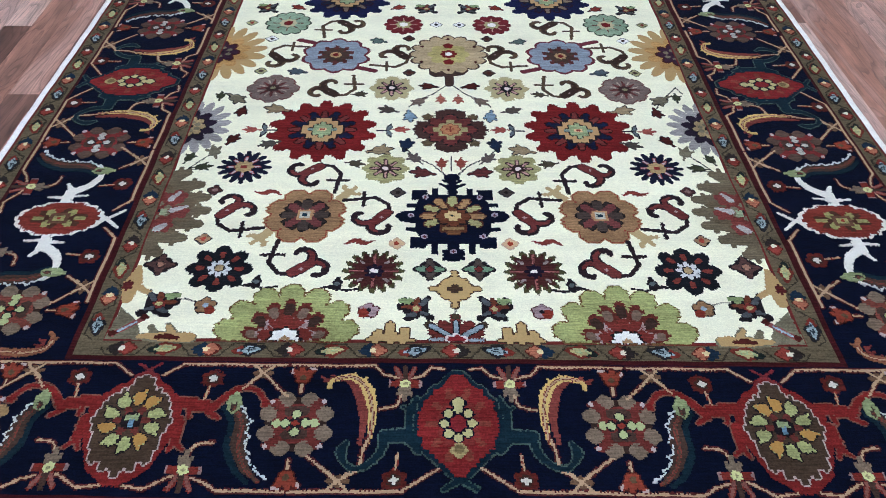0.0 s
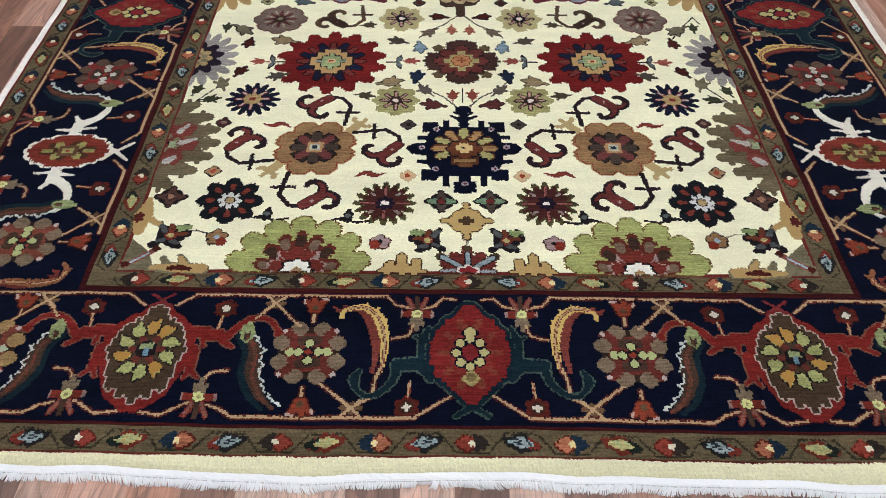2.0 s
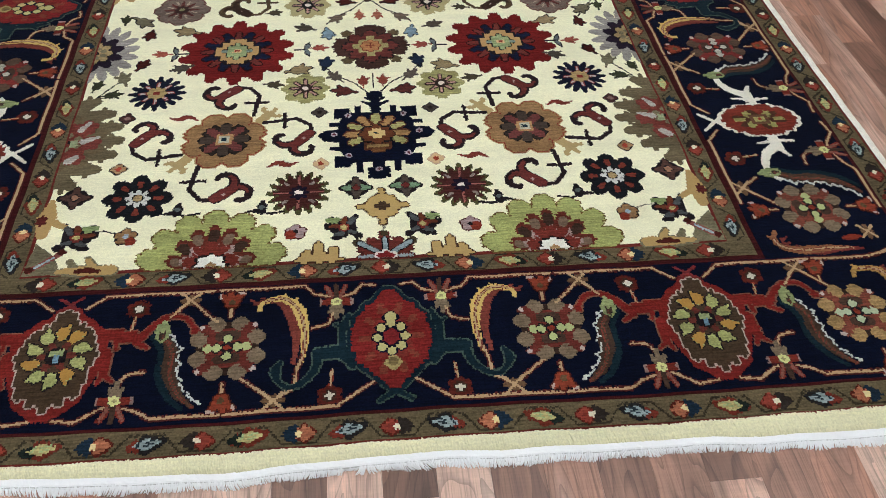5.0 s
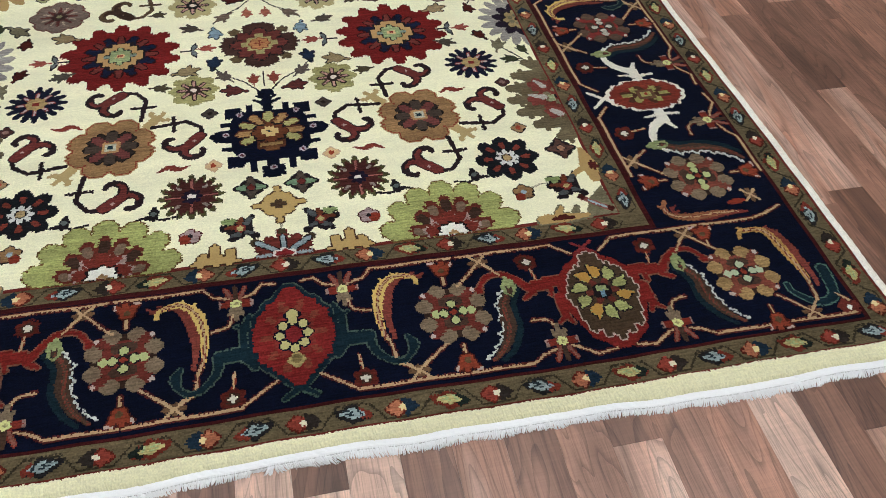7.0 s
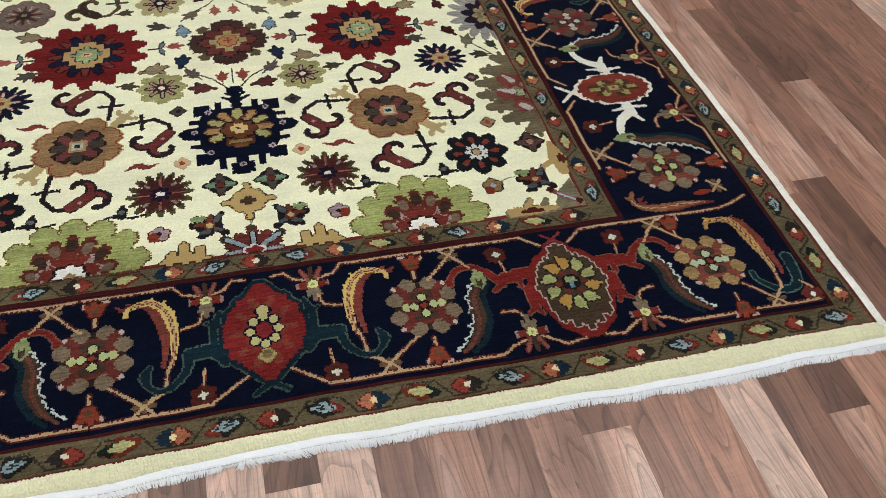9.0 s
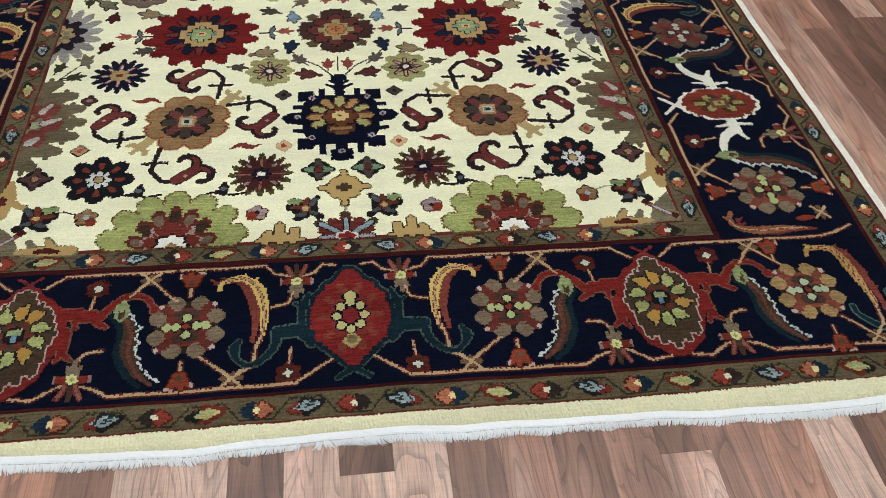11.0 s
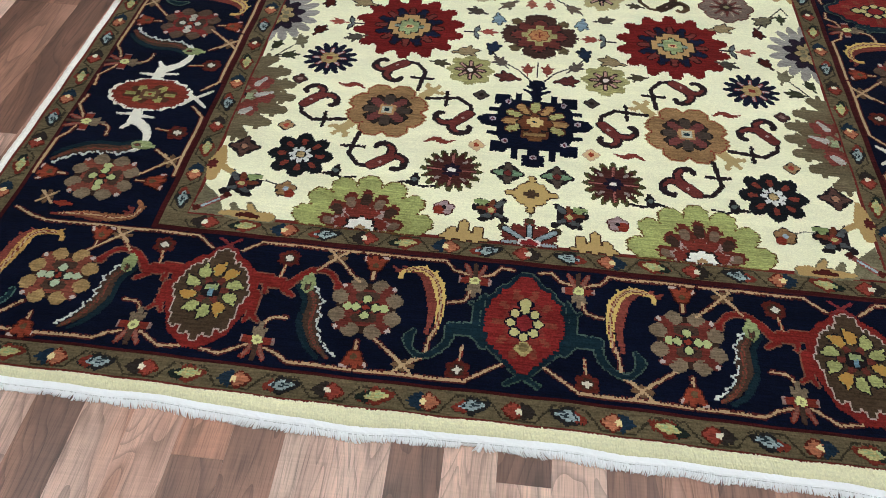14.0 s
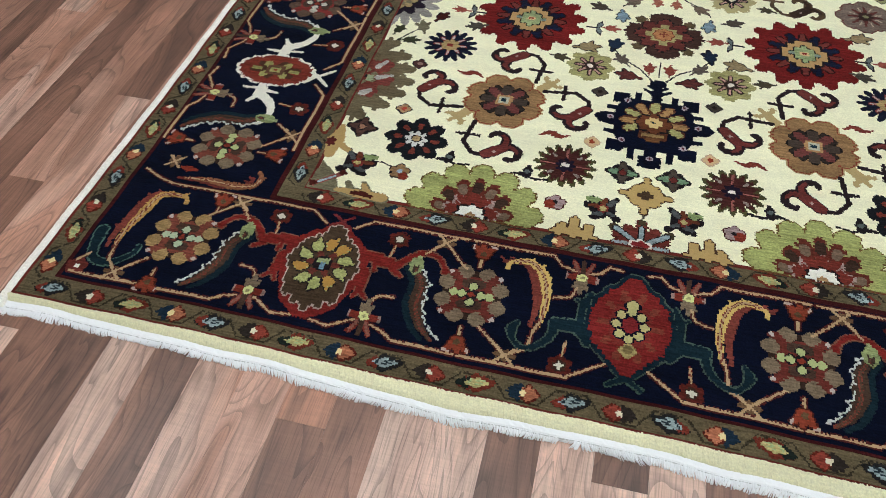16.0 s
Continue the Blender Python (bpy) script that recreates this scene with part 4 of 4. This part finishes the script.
def med_half(P, arm="7a1f1a", fat=1.0):
    """From a medallion at u = 0 to the next rosette, on one side."""
    if fat < 1:
        a1 = join(steps(stroke(0.008, 0.014, (0.058, -0.008), (0.104, -0.004))), stroke(0.012, 0.0035, *curve((0.102, 0.0), (0.122, 0.026), (0.15, 0.042), (0.185, 0.046), (0.208, 0.03), (0.205, 0.004))), stroke(0.008, 0.004, (0.1, -0.002), (0.132, -0.02)), stroke(0.006, 0.003, (0.078, -0.006), (0.082, -0.05)), stroke(0.005, 0.003, (0.082, 0.0), (0.088, 0.034)))
    else:
        a1 = join(steps(stroke(0.013, 0.012, (0.088, 0.047), (0.145, 0.034))), stroke(0.008, 0.0045, *curve((0.148, 0.034), (0.172, 0.064), (0.2, 0.082), (0.228, 0.078), (0.246, 0.056))), rose(0.0095, 5, 0.2, cx=0.25, cy=0.047), stroke(0.006, 0.004, (0.14, 0.024), (0.162, 0.01)),
                  stroke(0.013, 0.008, (0.088, 0.0), (0.094, -0.046)), stroke(0.005, 0.003, (0.094, -0.045), (0.112, -0.062)), stroke(0.005, 0.003, (0.092, -0.045), (0.084, -0.066)), stroke(0.005, 0.004, (0.1, 0.05), (0.106, 0.012)))
    P("curled_arm", 0, 0, [("edge", "7d5240" if fat == 1 else "8d8a80", a1, 1 if fat == 1 else 0), ("arm", arm, a1)])
    feather(P, "47352a", "14262e", ((0.19, 0.068), (0.188, 0.04), (0.21, 0.0), (0.215, -0.055), (0.235, -0.1), (0.262, -0.125)), "9aa36d", "ccd0c8")
    cherry(P, 0.135, 0.104, -0.008, -0.05)
    star_flower(P, 0.122, -0.104)
    line(P, 0, 0, *curve((0.122, -0.075), (0.135, -0.05), (0.165, -0.045)))
    line(P, 0, 0, (0.02, -0.138), (0.06, -0.1445), (0.095, -0.122), (0.105, -0.118))
    line(P, 0, 0, (0.14, -0.12), (0.165, -0.128), (0.19, -0.1445), (0.31, -0.1445))
    line(P, 0, 0, (0.032, 0.11), (0.07, 0.1415), (0.28, 0.1415))
    line(P, 0, 0, (0.234, 0.121), (0.292, 0.062))
    line(P, 0, 0, (0.234, 0.121), (0.2, 0.08))
    cross(P, 0.234, 0.121)


def drab_medallion(P):
    body = join(rose(0.09, 20, 0.05, 1.0, 1.12), poly((-0.08, -0.04), (0.08, -0.04), (0.055, -0.105), (0.015, -0.136), (-0.015, -0.136), (-0.055, -0.105)), rose(0.03, 8, 0.1, cy=0.088))
    inner = join(rose(0.076, 24, 0.09, 1.0, 1.12), poly((-0.066, -0.04), (0.066, -0.04), (0.052, -0.098), (0.036, -0.09), (0.028, -0.114), (0.014, -0.104), (0.0, -0.126), (-0.014, -0.104), (-0.028, -0.114), (-0.036, -0.09), (-0.052, -0.098)), rose(0.022, 8, 0.1, cy=0.086))
    petals = group(*[join(stroke(0.009, 0.0125, (0.038 * math.sin(a), 0.045 * math.cos(a)), (0.046 * math.sin(a), 0.054 * math.cos(a))), stroke(0.004, 0.003, (0.05 * math.sin(a - 0.12), 0.058 * math.cos(a - 0.12)), (0.061 * math.sin(a - 0.14), 0.071 * math.cos(a - 0.14)))) for a in [2 * math.pi * i / 10 for i in range(10)]])
    P("drab_medallion", 0, 0, [("edge", "7a201b", body, 1), ("white_line", "b9a597", steps(inner), 1), ("body", "4a3929", steps(inner)), ("petal_edge", INK, petals, 1), ("petal", "a9ad6b", petals), ("yellow_petal", "bd8e3f", group(*petals.pieces[0::3])), ("ring", "6b2f26", rays(6, 0.01, 0.03, 0.008, 0.006, 0.5)), ("dark", INK, rose(0.021, 6, 0.1)), ("heart", "9aa872", rect(-0.012, 0.012, 0.0, 0.014)), ("foot", "6f93a8", rect(-0.005, 0.005, -0.016, 0.002))])
    P("red_tie", 0, 0.128, [("crossbar", "7a2b2c", join(stroke(0.003, 0.003, (-0.022, 0.012), (0.02, -0.02)), stroke(0.003, 0.003, (0.022, 0.012), (-0.02, -0.02))))])


def white_medallion(P):
    body = steps(rose(0.066, 16, 0.08, 0.95, 1.45))
    tie = join(stroke(0.0042, 0.0036, (0.02, 0.085), (0.0, 0.105), (-0.03, 0.135)), stroke(0.0042, 0.0036, (-0.02, 0.085), (0.0, 0.105), (0.03, 0.135)))
    P("white_medallion", 0, 0, [("edge", "e6e1d0", body, 1), ("tie", "e6e1d0", tie), ("body", "7e3022", steps(rose(0.064, 16, 0.08, 0.94, 1.42))), ("leaf", "503222", rays(6, 0.02, 0.04, 0.011, 0.008, 0.3, 0.75, 1.4)), ("petal", "9c9858", steps(rays(6, 0.026, 0.034, 0.009, 0.008, 0.0, 0.75, 1.5))), ("ring", "6a4a34", rect(-0.018, 0.018, -0.022, 0.022)), ("heart", "a8a060", rect(-0.01, 0.01, -0.012, 0.012)), ("seed", "9a3a28", rect(-0.004, 0.004, -0.004, 0.005))])


def stretched(shape, su, sv):
    def f(u, v):
        return shape(u / su, v / sv)
    f.reach = shape.reach * max(su, sv)
    if hasattr(shape, "pieces"):
        f.pieces = [stretched(p, su, sv) for p in shape.pieces]
    return f


def frame_of(cx, cy, turn, flip, su=1.0, sv=1.0):
    """Puts a border figure at its place on the rug."""
    c, s = math.cos(radians(turn)), math.sin(radians(turn))

    def P(name, u, v, layers, tilt=0.0):
        uu, vv = (-u if flip else u) * su, v * sv
        if (su, sv) != (1.0, 1.0):
            layers = [(a, b, stretched(shape, su, sv), *more) for a, b, shape, *more in layers]
        motif(name, cx + uu * c - vv * s, cy + uu * s + vv * c, layers, turn + tilt, flip, mirror=2)
    return P


def only_once(P_args):
    """A figure on the long axis: drawn once, with no mirror image."""
    cx, cy = P_args

    def P(name, u, v, layers, tilt=0.0):
        motif(name, cx + u, cy + v, layers, tilt, False, mirror=False)
    return P


BY, BX = 1.0, 0.976
red_palmette(only_once((0.0, BY)))
red_half(frame_of(0.0, BY, 0, False))
rosette(frame_of(0.0, BY, 0, False), 0.314)
bud(frame_of(0.0, BY, 0, False), 0.312, 0.108)
bud(frame_of(0.0, BY, 0, False), 0.316, -0.115, 180)
med_half(frame_of(0.628, BY, 0, True))
med_half(frame_of(0.628, BY, 0, False))
drab_medallion(frame_of(0.628, BY, 0, False))
corner = frame_of(0.945, BY - 0.005, 0, False)
rosette(corner, 0.0, "a08152", "b9c7a4", "7d3f30")
bud(corner, -0.04, 0.118)
bud(corner, 0.012, -0.13, 180)
feather(frame_of(0.945, BY, 0, False), "b98e4c", "7d3a30", ((0.036, 0.09), (0.05, 0.108), (0.1, 0.1), (0.118, 0.04), (0.128, -0.03), (0.125, -0.06)))
line(corner, 0, 0, (0.125, -0.055), (0.12, -0.095))
line(corner, 0, 0, (0.04, -0.07), (0.093, -0.121), (0.113, -0.142))
line(corner, 0, 0, (0.12, -0.09), (0.093, -0.121), (0.075, -0.14))
line(corner, 0, 0, (0.0, -0.1395), (0.185, -0.1395))
cross(corner, 0.093, -0.121, 0.8)
P_teal = join(stroke(0.012, 0.004, *curve((0.175, -0.02), (0.17, -0.06), (0.155, -0.095), (0.115, -0.1), (0.08, -0.07), (0.075, -0.045))))
corner("teal_hook", 0, 0, [("edge", "4c6a60", P_teal, 1), ("arm", TEAL, P_teal)])
corner("corner_bud", 0.176, -0.125, [("petal_layer", "6b2c24", rose(0.024, 5, 0.2)), ("heart", WHITE, rose(0.006, 4))])
line(corner, 0, 0, (0.165, -0.085), (0.185, -0.11))
# the long sides: turned so that the field lies inwards
for at, kind in ((2.255, "red"), (1.605, "white"), (2.93, "white")):
    S = frame_of(BX, at, 90, False, 1.035, 1.12)
    Sf = frame_of(BX, at, 90, True, 1.035, 1.12)
    if kind == "red":
        red_palmette(S)
        red_half(S)
        red_half(Sf)
    else:
        white_medallion(S)
        med_half(Sf, "e6e1d0", 0.45)
        if at < 2.5:
            med_half(S, "e6e1d0", 0.45)
for at, lobe, ring in ((1.93, "5a4638", "7a2b26"), (2.605, "5a4638", "7a2b26"), (1.29, TAUPE, "7d3f30")):
    S = frame_of(BX, at, 90, False, 1.03, 1.08)
    rosette(S, 0.0, lobe, "b9b7a8" if at > 1.5 else LIME, ring)
    bud(S, 0.0, 0.11)
    bud(S, 0.0, -0.115, 180)
flat = frame_of(0.0, 0.0, 0, False)
feather(flat, "8d5a3a", "73302a", ((0.862, 1.222), (0.852, 1.205), (0.862, 1.178), (0.905, 1.166), (0.965, 1.17), (1.02, 1.166)))
line(flat, 0, 0, (0.82, 1.1415), (1.04, 1.1415), (1.075, 1.15), (1.122, 1.172))
cross(frame_of(1.072, 1.212, 90, False), 0.0, 0.0, 0.9)
motif("bud", 1.03, 1.195, [("petal_layer", RUST, stroke(0.004, 0.003, (-0.02, 0), (0.02, 0.003), mid=0.009))])

# small figures of the two narrow borders
def gul(i, x, y, turn, flip):
    kinds = (("8f3a2c", "e0d8bd", "2e2723"), ("94a5a6", "26343c", "a14b37"), ("b06a4a", "e0cf9a", "1b2c3c"), ("b7ab70", "9fb07a", "2a2a24"))
    a, b, c = kinds[i % 4]
    if i % 2:
        pod = steps(stroke(0.004, 0.003, (-0.028, 0.005), (0.028, -0.005), mid=0.016), 1)
        layers = [("edge", "232122" if i % 4 == 1 else "702c1f", pod, 1), ("tip", "7a2f22" if i % 4 == 1 else "1d2420", cut(pod, rect(-0.05, 0.012, -0.03, 0.03)), 1), ("pod", a, stroke(0.004, 0.003, (-0.021, 0.003), (0.018, -0.003), mid=0.0115)), ("fold", b, group(stroke(0.0018, 0.0018, (-0.016, 0.008), (-0.002, 0.004)), stroke(0.0018, 0.0018, (-0.014, 0.001), (0.0, -0.003)), stroke(0.002, 0.002, (0.008, 0.006), (0.014, -0.004))))]
    else:
        left = steps(join(rose(0.016, 6, 0.2, 1.0, 1.0, cx=-0.009), stroke(0.005, 0.003, (-0.012, 0), (-0.026, 0.0))), 1)
        layers = [("edge", "5e2016", left, 1), ("petal_layer", a, left), ("shade", c, join(rose(0.013, 5, 0.25, 1.0, 1.1, cx=0.014), stroke(0.004, 0.002, (0.014, 0), (0.03, -0.002)))), ("dark_wing", c, group(rose(0.006, 4, cx=0.006, cy=0.013), rose(0.006, 4, cx=0.008, cy=-0.013))), ("heart", b, rose(0.007, 5, 0.25))]
    motif("narrow_border_flower", x, y, layers, turn, flip, mirror=abs(x) > 0.01)


def zigzag(x, y, turn, s):
    motif("narrow_border_vine", x, y, [("line", "3a3325", join(stroke(0.0016, 0.0016, (-0.043, 0.0), (-0.03, s * 0.018), (0.03, s * 0.018), (0.043, 0.0))))], turn, lift=-2, mirror=abs(x) > 0.01)


for y, half, n in ((1.182, 0.745, 9), (0.806, 1.14, 14)):
    step = 0.0875
    for i in range(n):
        gul(i, i * step, y, 0, False)
        zigzag(i * step, y, 0, 1 if i % 2 else -1)
for x, ya, n, k0 in ((0.772, 1.25, 21, 1), (1.178, 0.87, 25, 2)):
    for i in range(n):
        gul(i + k0, x, ya + i * 0.0875, 90, False)
        zigzag(x, ya + i * 0.0875, 90, 1 if i % 2 else -1)


# the far end repeats the near one
for ob, fx, fy in list(figures):
    if ob is not None and (fy < 1.75 if abs(fx) < 0.76 or ob.name.startswith("narrow") else fy < 1.45):
        twin = copy_thing(ob, Matrix.Identity(4))
        twin.scale = (1, -1, 1)
        twin.location = (0, 2 * CENTRE_Y, 0)


# ---- ends and edges of the rug ----
def end_line(x):
    """How far the near end strays from straight."""
    return 0.0035 * np.sin(5.2 * x + 0.4) + 0.0025 * np.sin(11.3 * x + 2.0) + 0.0012 * np.sin(27 * x) - 0.007 * x


fuzz = random.Random(3)


def sweep(name, xs, profile, mat, label="", end=1, shag=0.0):
    """A strip along the rug's end with the given cross section, (distance out from the pattern, height)."""
    xs = np.asarray(xs)
    verts, faces, k = [], [], len(profile)
    for x in xs:
        e = float(end_line(x))
        px, py = warp(x, 0.776)
        for d, z in profile:
            share = min(1.0, d / 0.02)
            yy = float(py) - d + e * share + fuzz.gauss(0, shag)
            verts.append((float(px), yy if end > 0 else 2 * CENTRE_Y - yy, z + (fuzz.gauss(0, shag) if z > 0.002 else 0)))
    for i in range(len(xs) - 1):
        for j in range(k - 1):
            faces.append((i * k + j, i * k + j + 1, (i + 1) * k + j + 1, (i + 1) * k + j))
    return mesh_of(name, verts, faces, mat, rug, label)


def tufts():
    """Ends of cream pile that straggle over the outer line."""
    def f(u, v):
        col = np.round(u / KNOT)
        h = np.sin(col * 12.9898) * 43758.5453
        return (np.abs(u) < 1.208) & (v > -0.004) & (v < 0.0042 * (h - np.floor(h)) - 0.001 + 0.0008 * np.sin(u * 23))
    f.reach = 1.21
    return f


motif("pile_edge", 0.0, 0.7735, [("row", "ebe6bf", tufts())], mirror=False, label="uneven cream pile ends")
xs_end = np.linspace(-1.222, 1.222, 330)
for end in (1, -1):
    sweep("end_band", np.linspace(-1.222, 1.222, 1100), [(-0.004, 0.004), (-0.003, 0.0119), (0.001, 0.0132), (0.005, 0.0139), (0.013, 0.0137), (0.020, 0.0122), (0.025, 0.0090), (0.0275, 0.005), (0.026, 0.001)], wool("ebe6bf"), "plain cream wool end band", end, 0.00045)
    sweep("woven_end", xs_end, [(0.02, 0.001), (0.026, 0.0074), (0.032, 0.0076), (0.037, 0.0070), (0.041, 0.0050), (0.042, 0.001)], M_COTTON, "flat white cotton woven end", end, 0.0003)
    sweep("binding_thread", xs_end, [(0.0395, 0.0045), (0.0402, 0.0066), (0.0412, 0.0066), (0.0418, 0.0045)], M_THREAD, "thin grey binding thread", end)


def fringe(end):
    r = random.Random(11)
    verts, faces = [], []
    x = -1.222
    while x < 1.222:
        gap = end > 0 and -0.098 < x < -0.07
        clump = math.sin(140 * x + 3 * math.sin(31 * x))
        ln = r.uniform(0.0115, 0.0155) * (0.45 if gap else 1.0) * (1 + 0.13 * math.sin(9 * x) + 0.1 * math.sin(61 * x) + 0.1 * clump)
        lean = r.gauss(0, 0.0014) + 0.004 * math.sin(17 * x) - 0.0025 * math.cos(140 * x + 3 * math.sin(31 * x)) + (0.008 if end > 0 and -0.06 < x < 0.05 else 0)
        w = r.uniform(0.0009, 0.0015)
        zt = r.uniform(0.003, 0.0066)
        px, py = warp(x, 0.776)
        base = float(py) - 0.039 + float(end_line(x))
        k = len(verts)
        for s in range(4):
            t = s / 3
            yy = base - ln * t
            cx = float(px) + lean * t * t
            zz = zt * (1 - t) + 0.0012 + 0.0012 * math.sin(t * 3.1)
            ww = w * (1 - 0.25 * t)
            for a, b in ((-ww, -0.0008), (ww, -0.0008), (0.0, 0.0009)):
                verts.append((cx + a, yy if end > 0 else 2 * CENTRE_Y - yy, zz + b))
        for s in range(3):
            for a in range(3):
                b = (a + 1) % 3
                faces.append((k + s * 3 + a, k + s * 3 + b, k + s * 3 + 3 + b, k + s * 3 + 3 + a))
        x += r.uniform(0.0009, 0.0017)
    ob = mesh_of("fringe", verts, faces, M_COTTON, rug, "short white cotton fringe")
    ob["kind"] = "stuff"


fringe(1)
fringe(-1)


def selvedge(side):
    ys = np.linspace(0.742, 2 * CENTRE_Y - 0.742, 420)
    verts, faces, k = [], [], 8
    for i, y in enumerate(ys):
        px, py = warp(side * 1.222, y)
        r = 0.0100 + 0.0006 * math.sin(i * 2.1)
        for j in range(k):
            a = 2 * math.pi * j / k
            verts.append((float(px) + 1.15 * r * math.cos(a), float(py), 0.0078 + 0.78 * r * math.sin(a)))
    for i in range(len(ys) - 1):
        for j in range(k):
            faces.append((i * k + j, i * k + (j + 1) % k, (i + 1) * k + (j + 1) % k, (i + 1) * k + j))
    faces.append(tuple(range(k)))
    faces.append(tuple(range(len(verts) - k, len(verts))))
    mesh_of("selvedge", verts, faces, wool("fbf7ec"), rug, "white overcast side cord")


selvedge(1)
selvedge(-1)


# ---- floor strips ----
PITCH, PHASE = 0.0935, -0.228
rp = random.Random(23)
near, far_v, far_f = [], [], []
strip_meshes = {}


def strip_mesh(ln):
    if ln not in strip_meshes:
        e, w = 0.0003, PITCH
        top = [(e, e, 0), (w - e, e, 0), (w - e, ln - e, 0), (e, ln - e, 0)]
        low = [(0.00008, 0.00008, -0.0004), (w - 0.00008, 0.00008, -0.0004), (w - 0.00008, ln - 0.00008, -0.0004), (0.00008, ln - 0.00008, -0.0004)]
        bot = [(a, b, -0.0038) for a, b, _ in low]
        me = bpy.data.meshes.new("strip")
        me.from_pydata(top + low + bot, [], [(0, 1, 2, 3)] + [(4 + i, 4 + (i + 1) % 4, (i + 1) % 4, i) for i in range(4)] + [(8 + i, 8 + (i + 1) % 4, 4 + (i + 1) % 4, 4 + i) for i in range(4)])
        me.materials.append(M_WOOD)
        strip_meshes[ln] = me
    return strip_meshes[ln]


# strips beside the rug: column -> (where the strip ends, its tone), from near to far
PLAN = {-17: ((1.9, 0.1),), -16: ((1.75, 0.45), (2.4, 0.72)), -15: ((1.9, 0.58),), -14: ((2.0, 0.12),), -13: ((1.1, 0.3), (2.0, 0.48)), -12: ((0.6, 0.5), (1.43, 0.64), (2.2, 0.1)), -11: ((0.72, 0.85), (1.4, 0.3)),
        -10: ((1.2, 0.12),), -9: ((1.1, 0.05),), -8: ((1.2, 0.78),), -7: ((1.1, 0.12),), -6: ((1.1, 0.62),), -5: ((1.1, 0.5),), -4: ((0.66, 0.2), (1.1, 0.4)), -3: ((1.1, 0.32),), -2: ((1.1, 0.8),), -1: ((1.1, 0.85),),
        0: ((1.1, 0.06),), 1: ((1.1, 0.82),), 2: ((0.675, 0.8), (1.1, 0.08)), 3: ((1.1, 0.85),), 4: ((1.1, 0.1),), 5: ((1.1, 0.5),), 6: ((1.1, 0.25),), 7: ((1.1, 0.45),), 8: ((0.66, 0.7), (1.1, 0.08)), 9: ((1.1, 0.32),),
        10: ((1.1, 0.4),), 11: ((1.1, 0.9),), 12: ((1.1, 0.1),), 13: ((0.6, 0.5), (1.1, 0.0)), 14: ((1.1, 0.45),), 15: ((1.15, 0.2), (1.85, 0.6)), 16: ((1.19, 0.08), (2.1, 0.55)), 17: ((1.95, 0.25),), 18: ((1.56, 0.56), (2.2, 0.06)), 19: ((1.2, 0.5), (2.0, 0.2))}
col = math.floor((-ROOM_X - PHASE) / PITCH)
while PHASE + col * PITCH < ROOM_X:
    x = PHASE + col * PITCH
    cuts = []
    y = ROOM_BACK
    stop = -0.1 - 0.25 * rp.random() if col in PLAN else ROOM_FRONT
    while y < stop:
        nxt = min(stop, y + rp.uniform(0.25 if y == ROOM_BACK else 0.5, 1.1))
        cuts.append((y, nxt, rp.random()))
        y = nxt
    for nxt, tone in PLAN.get(col, ()):
        cuts.append((y, nxt, tone))
        y = nxt
    while y < ROOM_FRONT:
        nxt = min(ROOM_FRONT, y + rp.uniform(0.5, 1.1))
        cuts.append((y, nxt, rp.random()))
        y = nxt
    for a, b, tone in cuts:
        seen = -2.4 < x < 2.5 and b > 0.2 and a < 3.2 and not (-1.15 < x < 1.05 and a > 0.85)
        if seen and len(near) < 300:
            ob = new("strip", strip_mesh(round(b - a, 4)))
            ob.parent, ob.location = floor, (x, a, 0)
            ob["tone"] = tone
            near.append(ob)
        else:
            k = len(far_v)
            far_v += [(x + 0.0003, a + 0.0003, 0), (x + PITCH - 0.0003, a + 0.0003, 0), (x + PITCH - 0.0003, b - 0.0003, 0), (x + 0.0003, b - 0.0003, 0)]
            far_f.append((k, k + 1, k + 2, k + 3))
    col += 1
rest = mesh_of("strips", far_v, far_f, M_WOODS, floor)
rest["kind"] = "stuff"
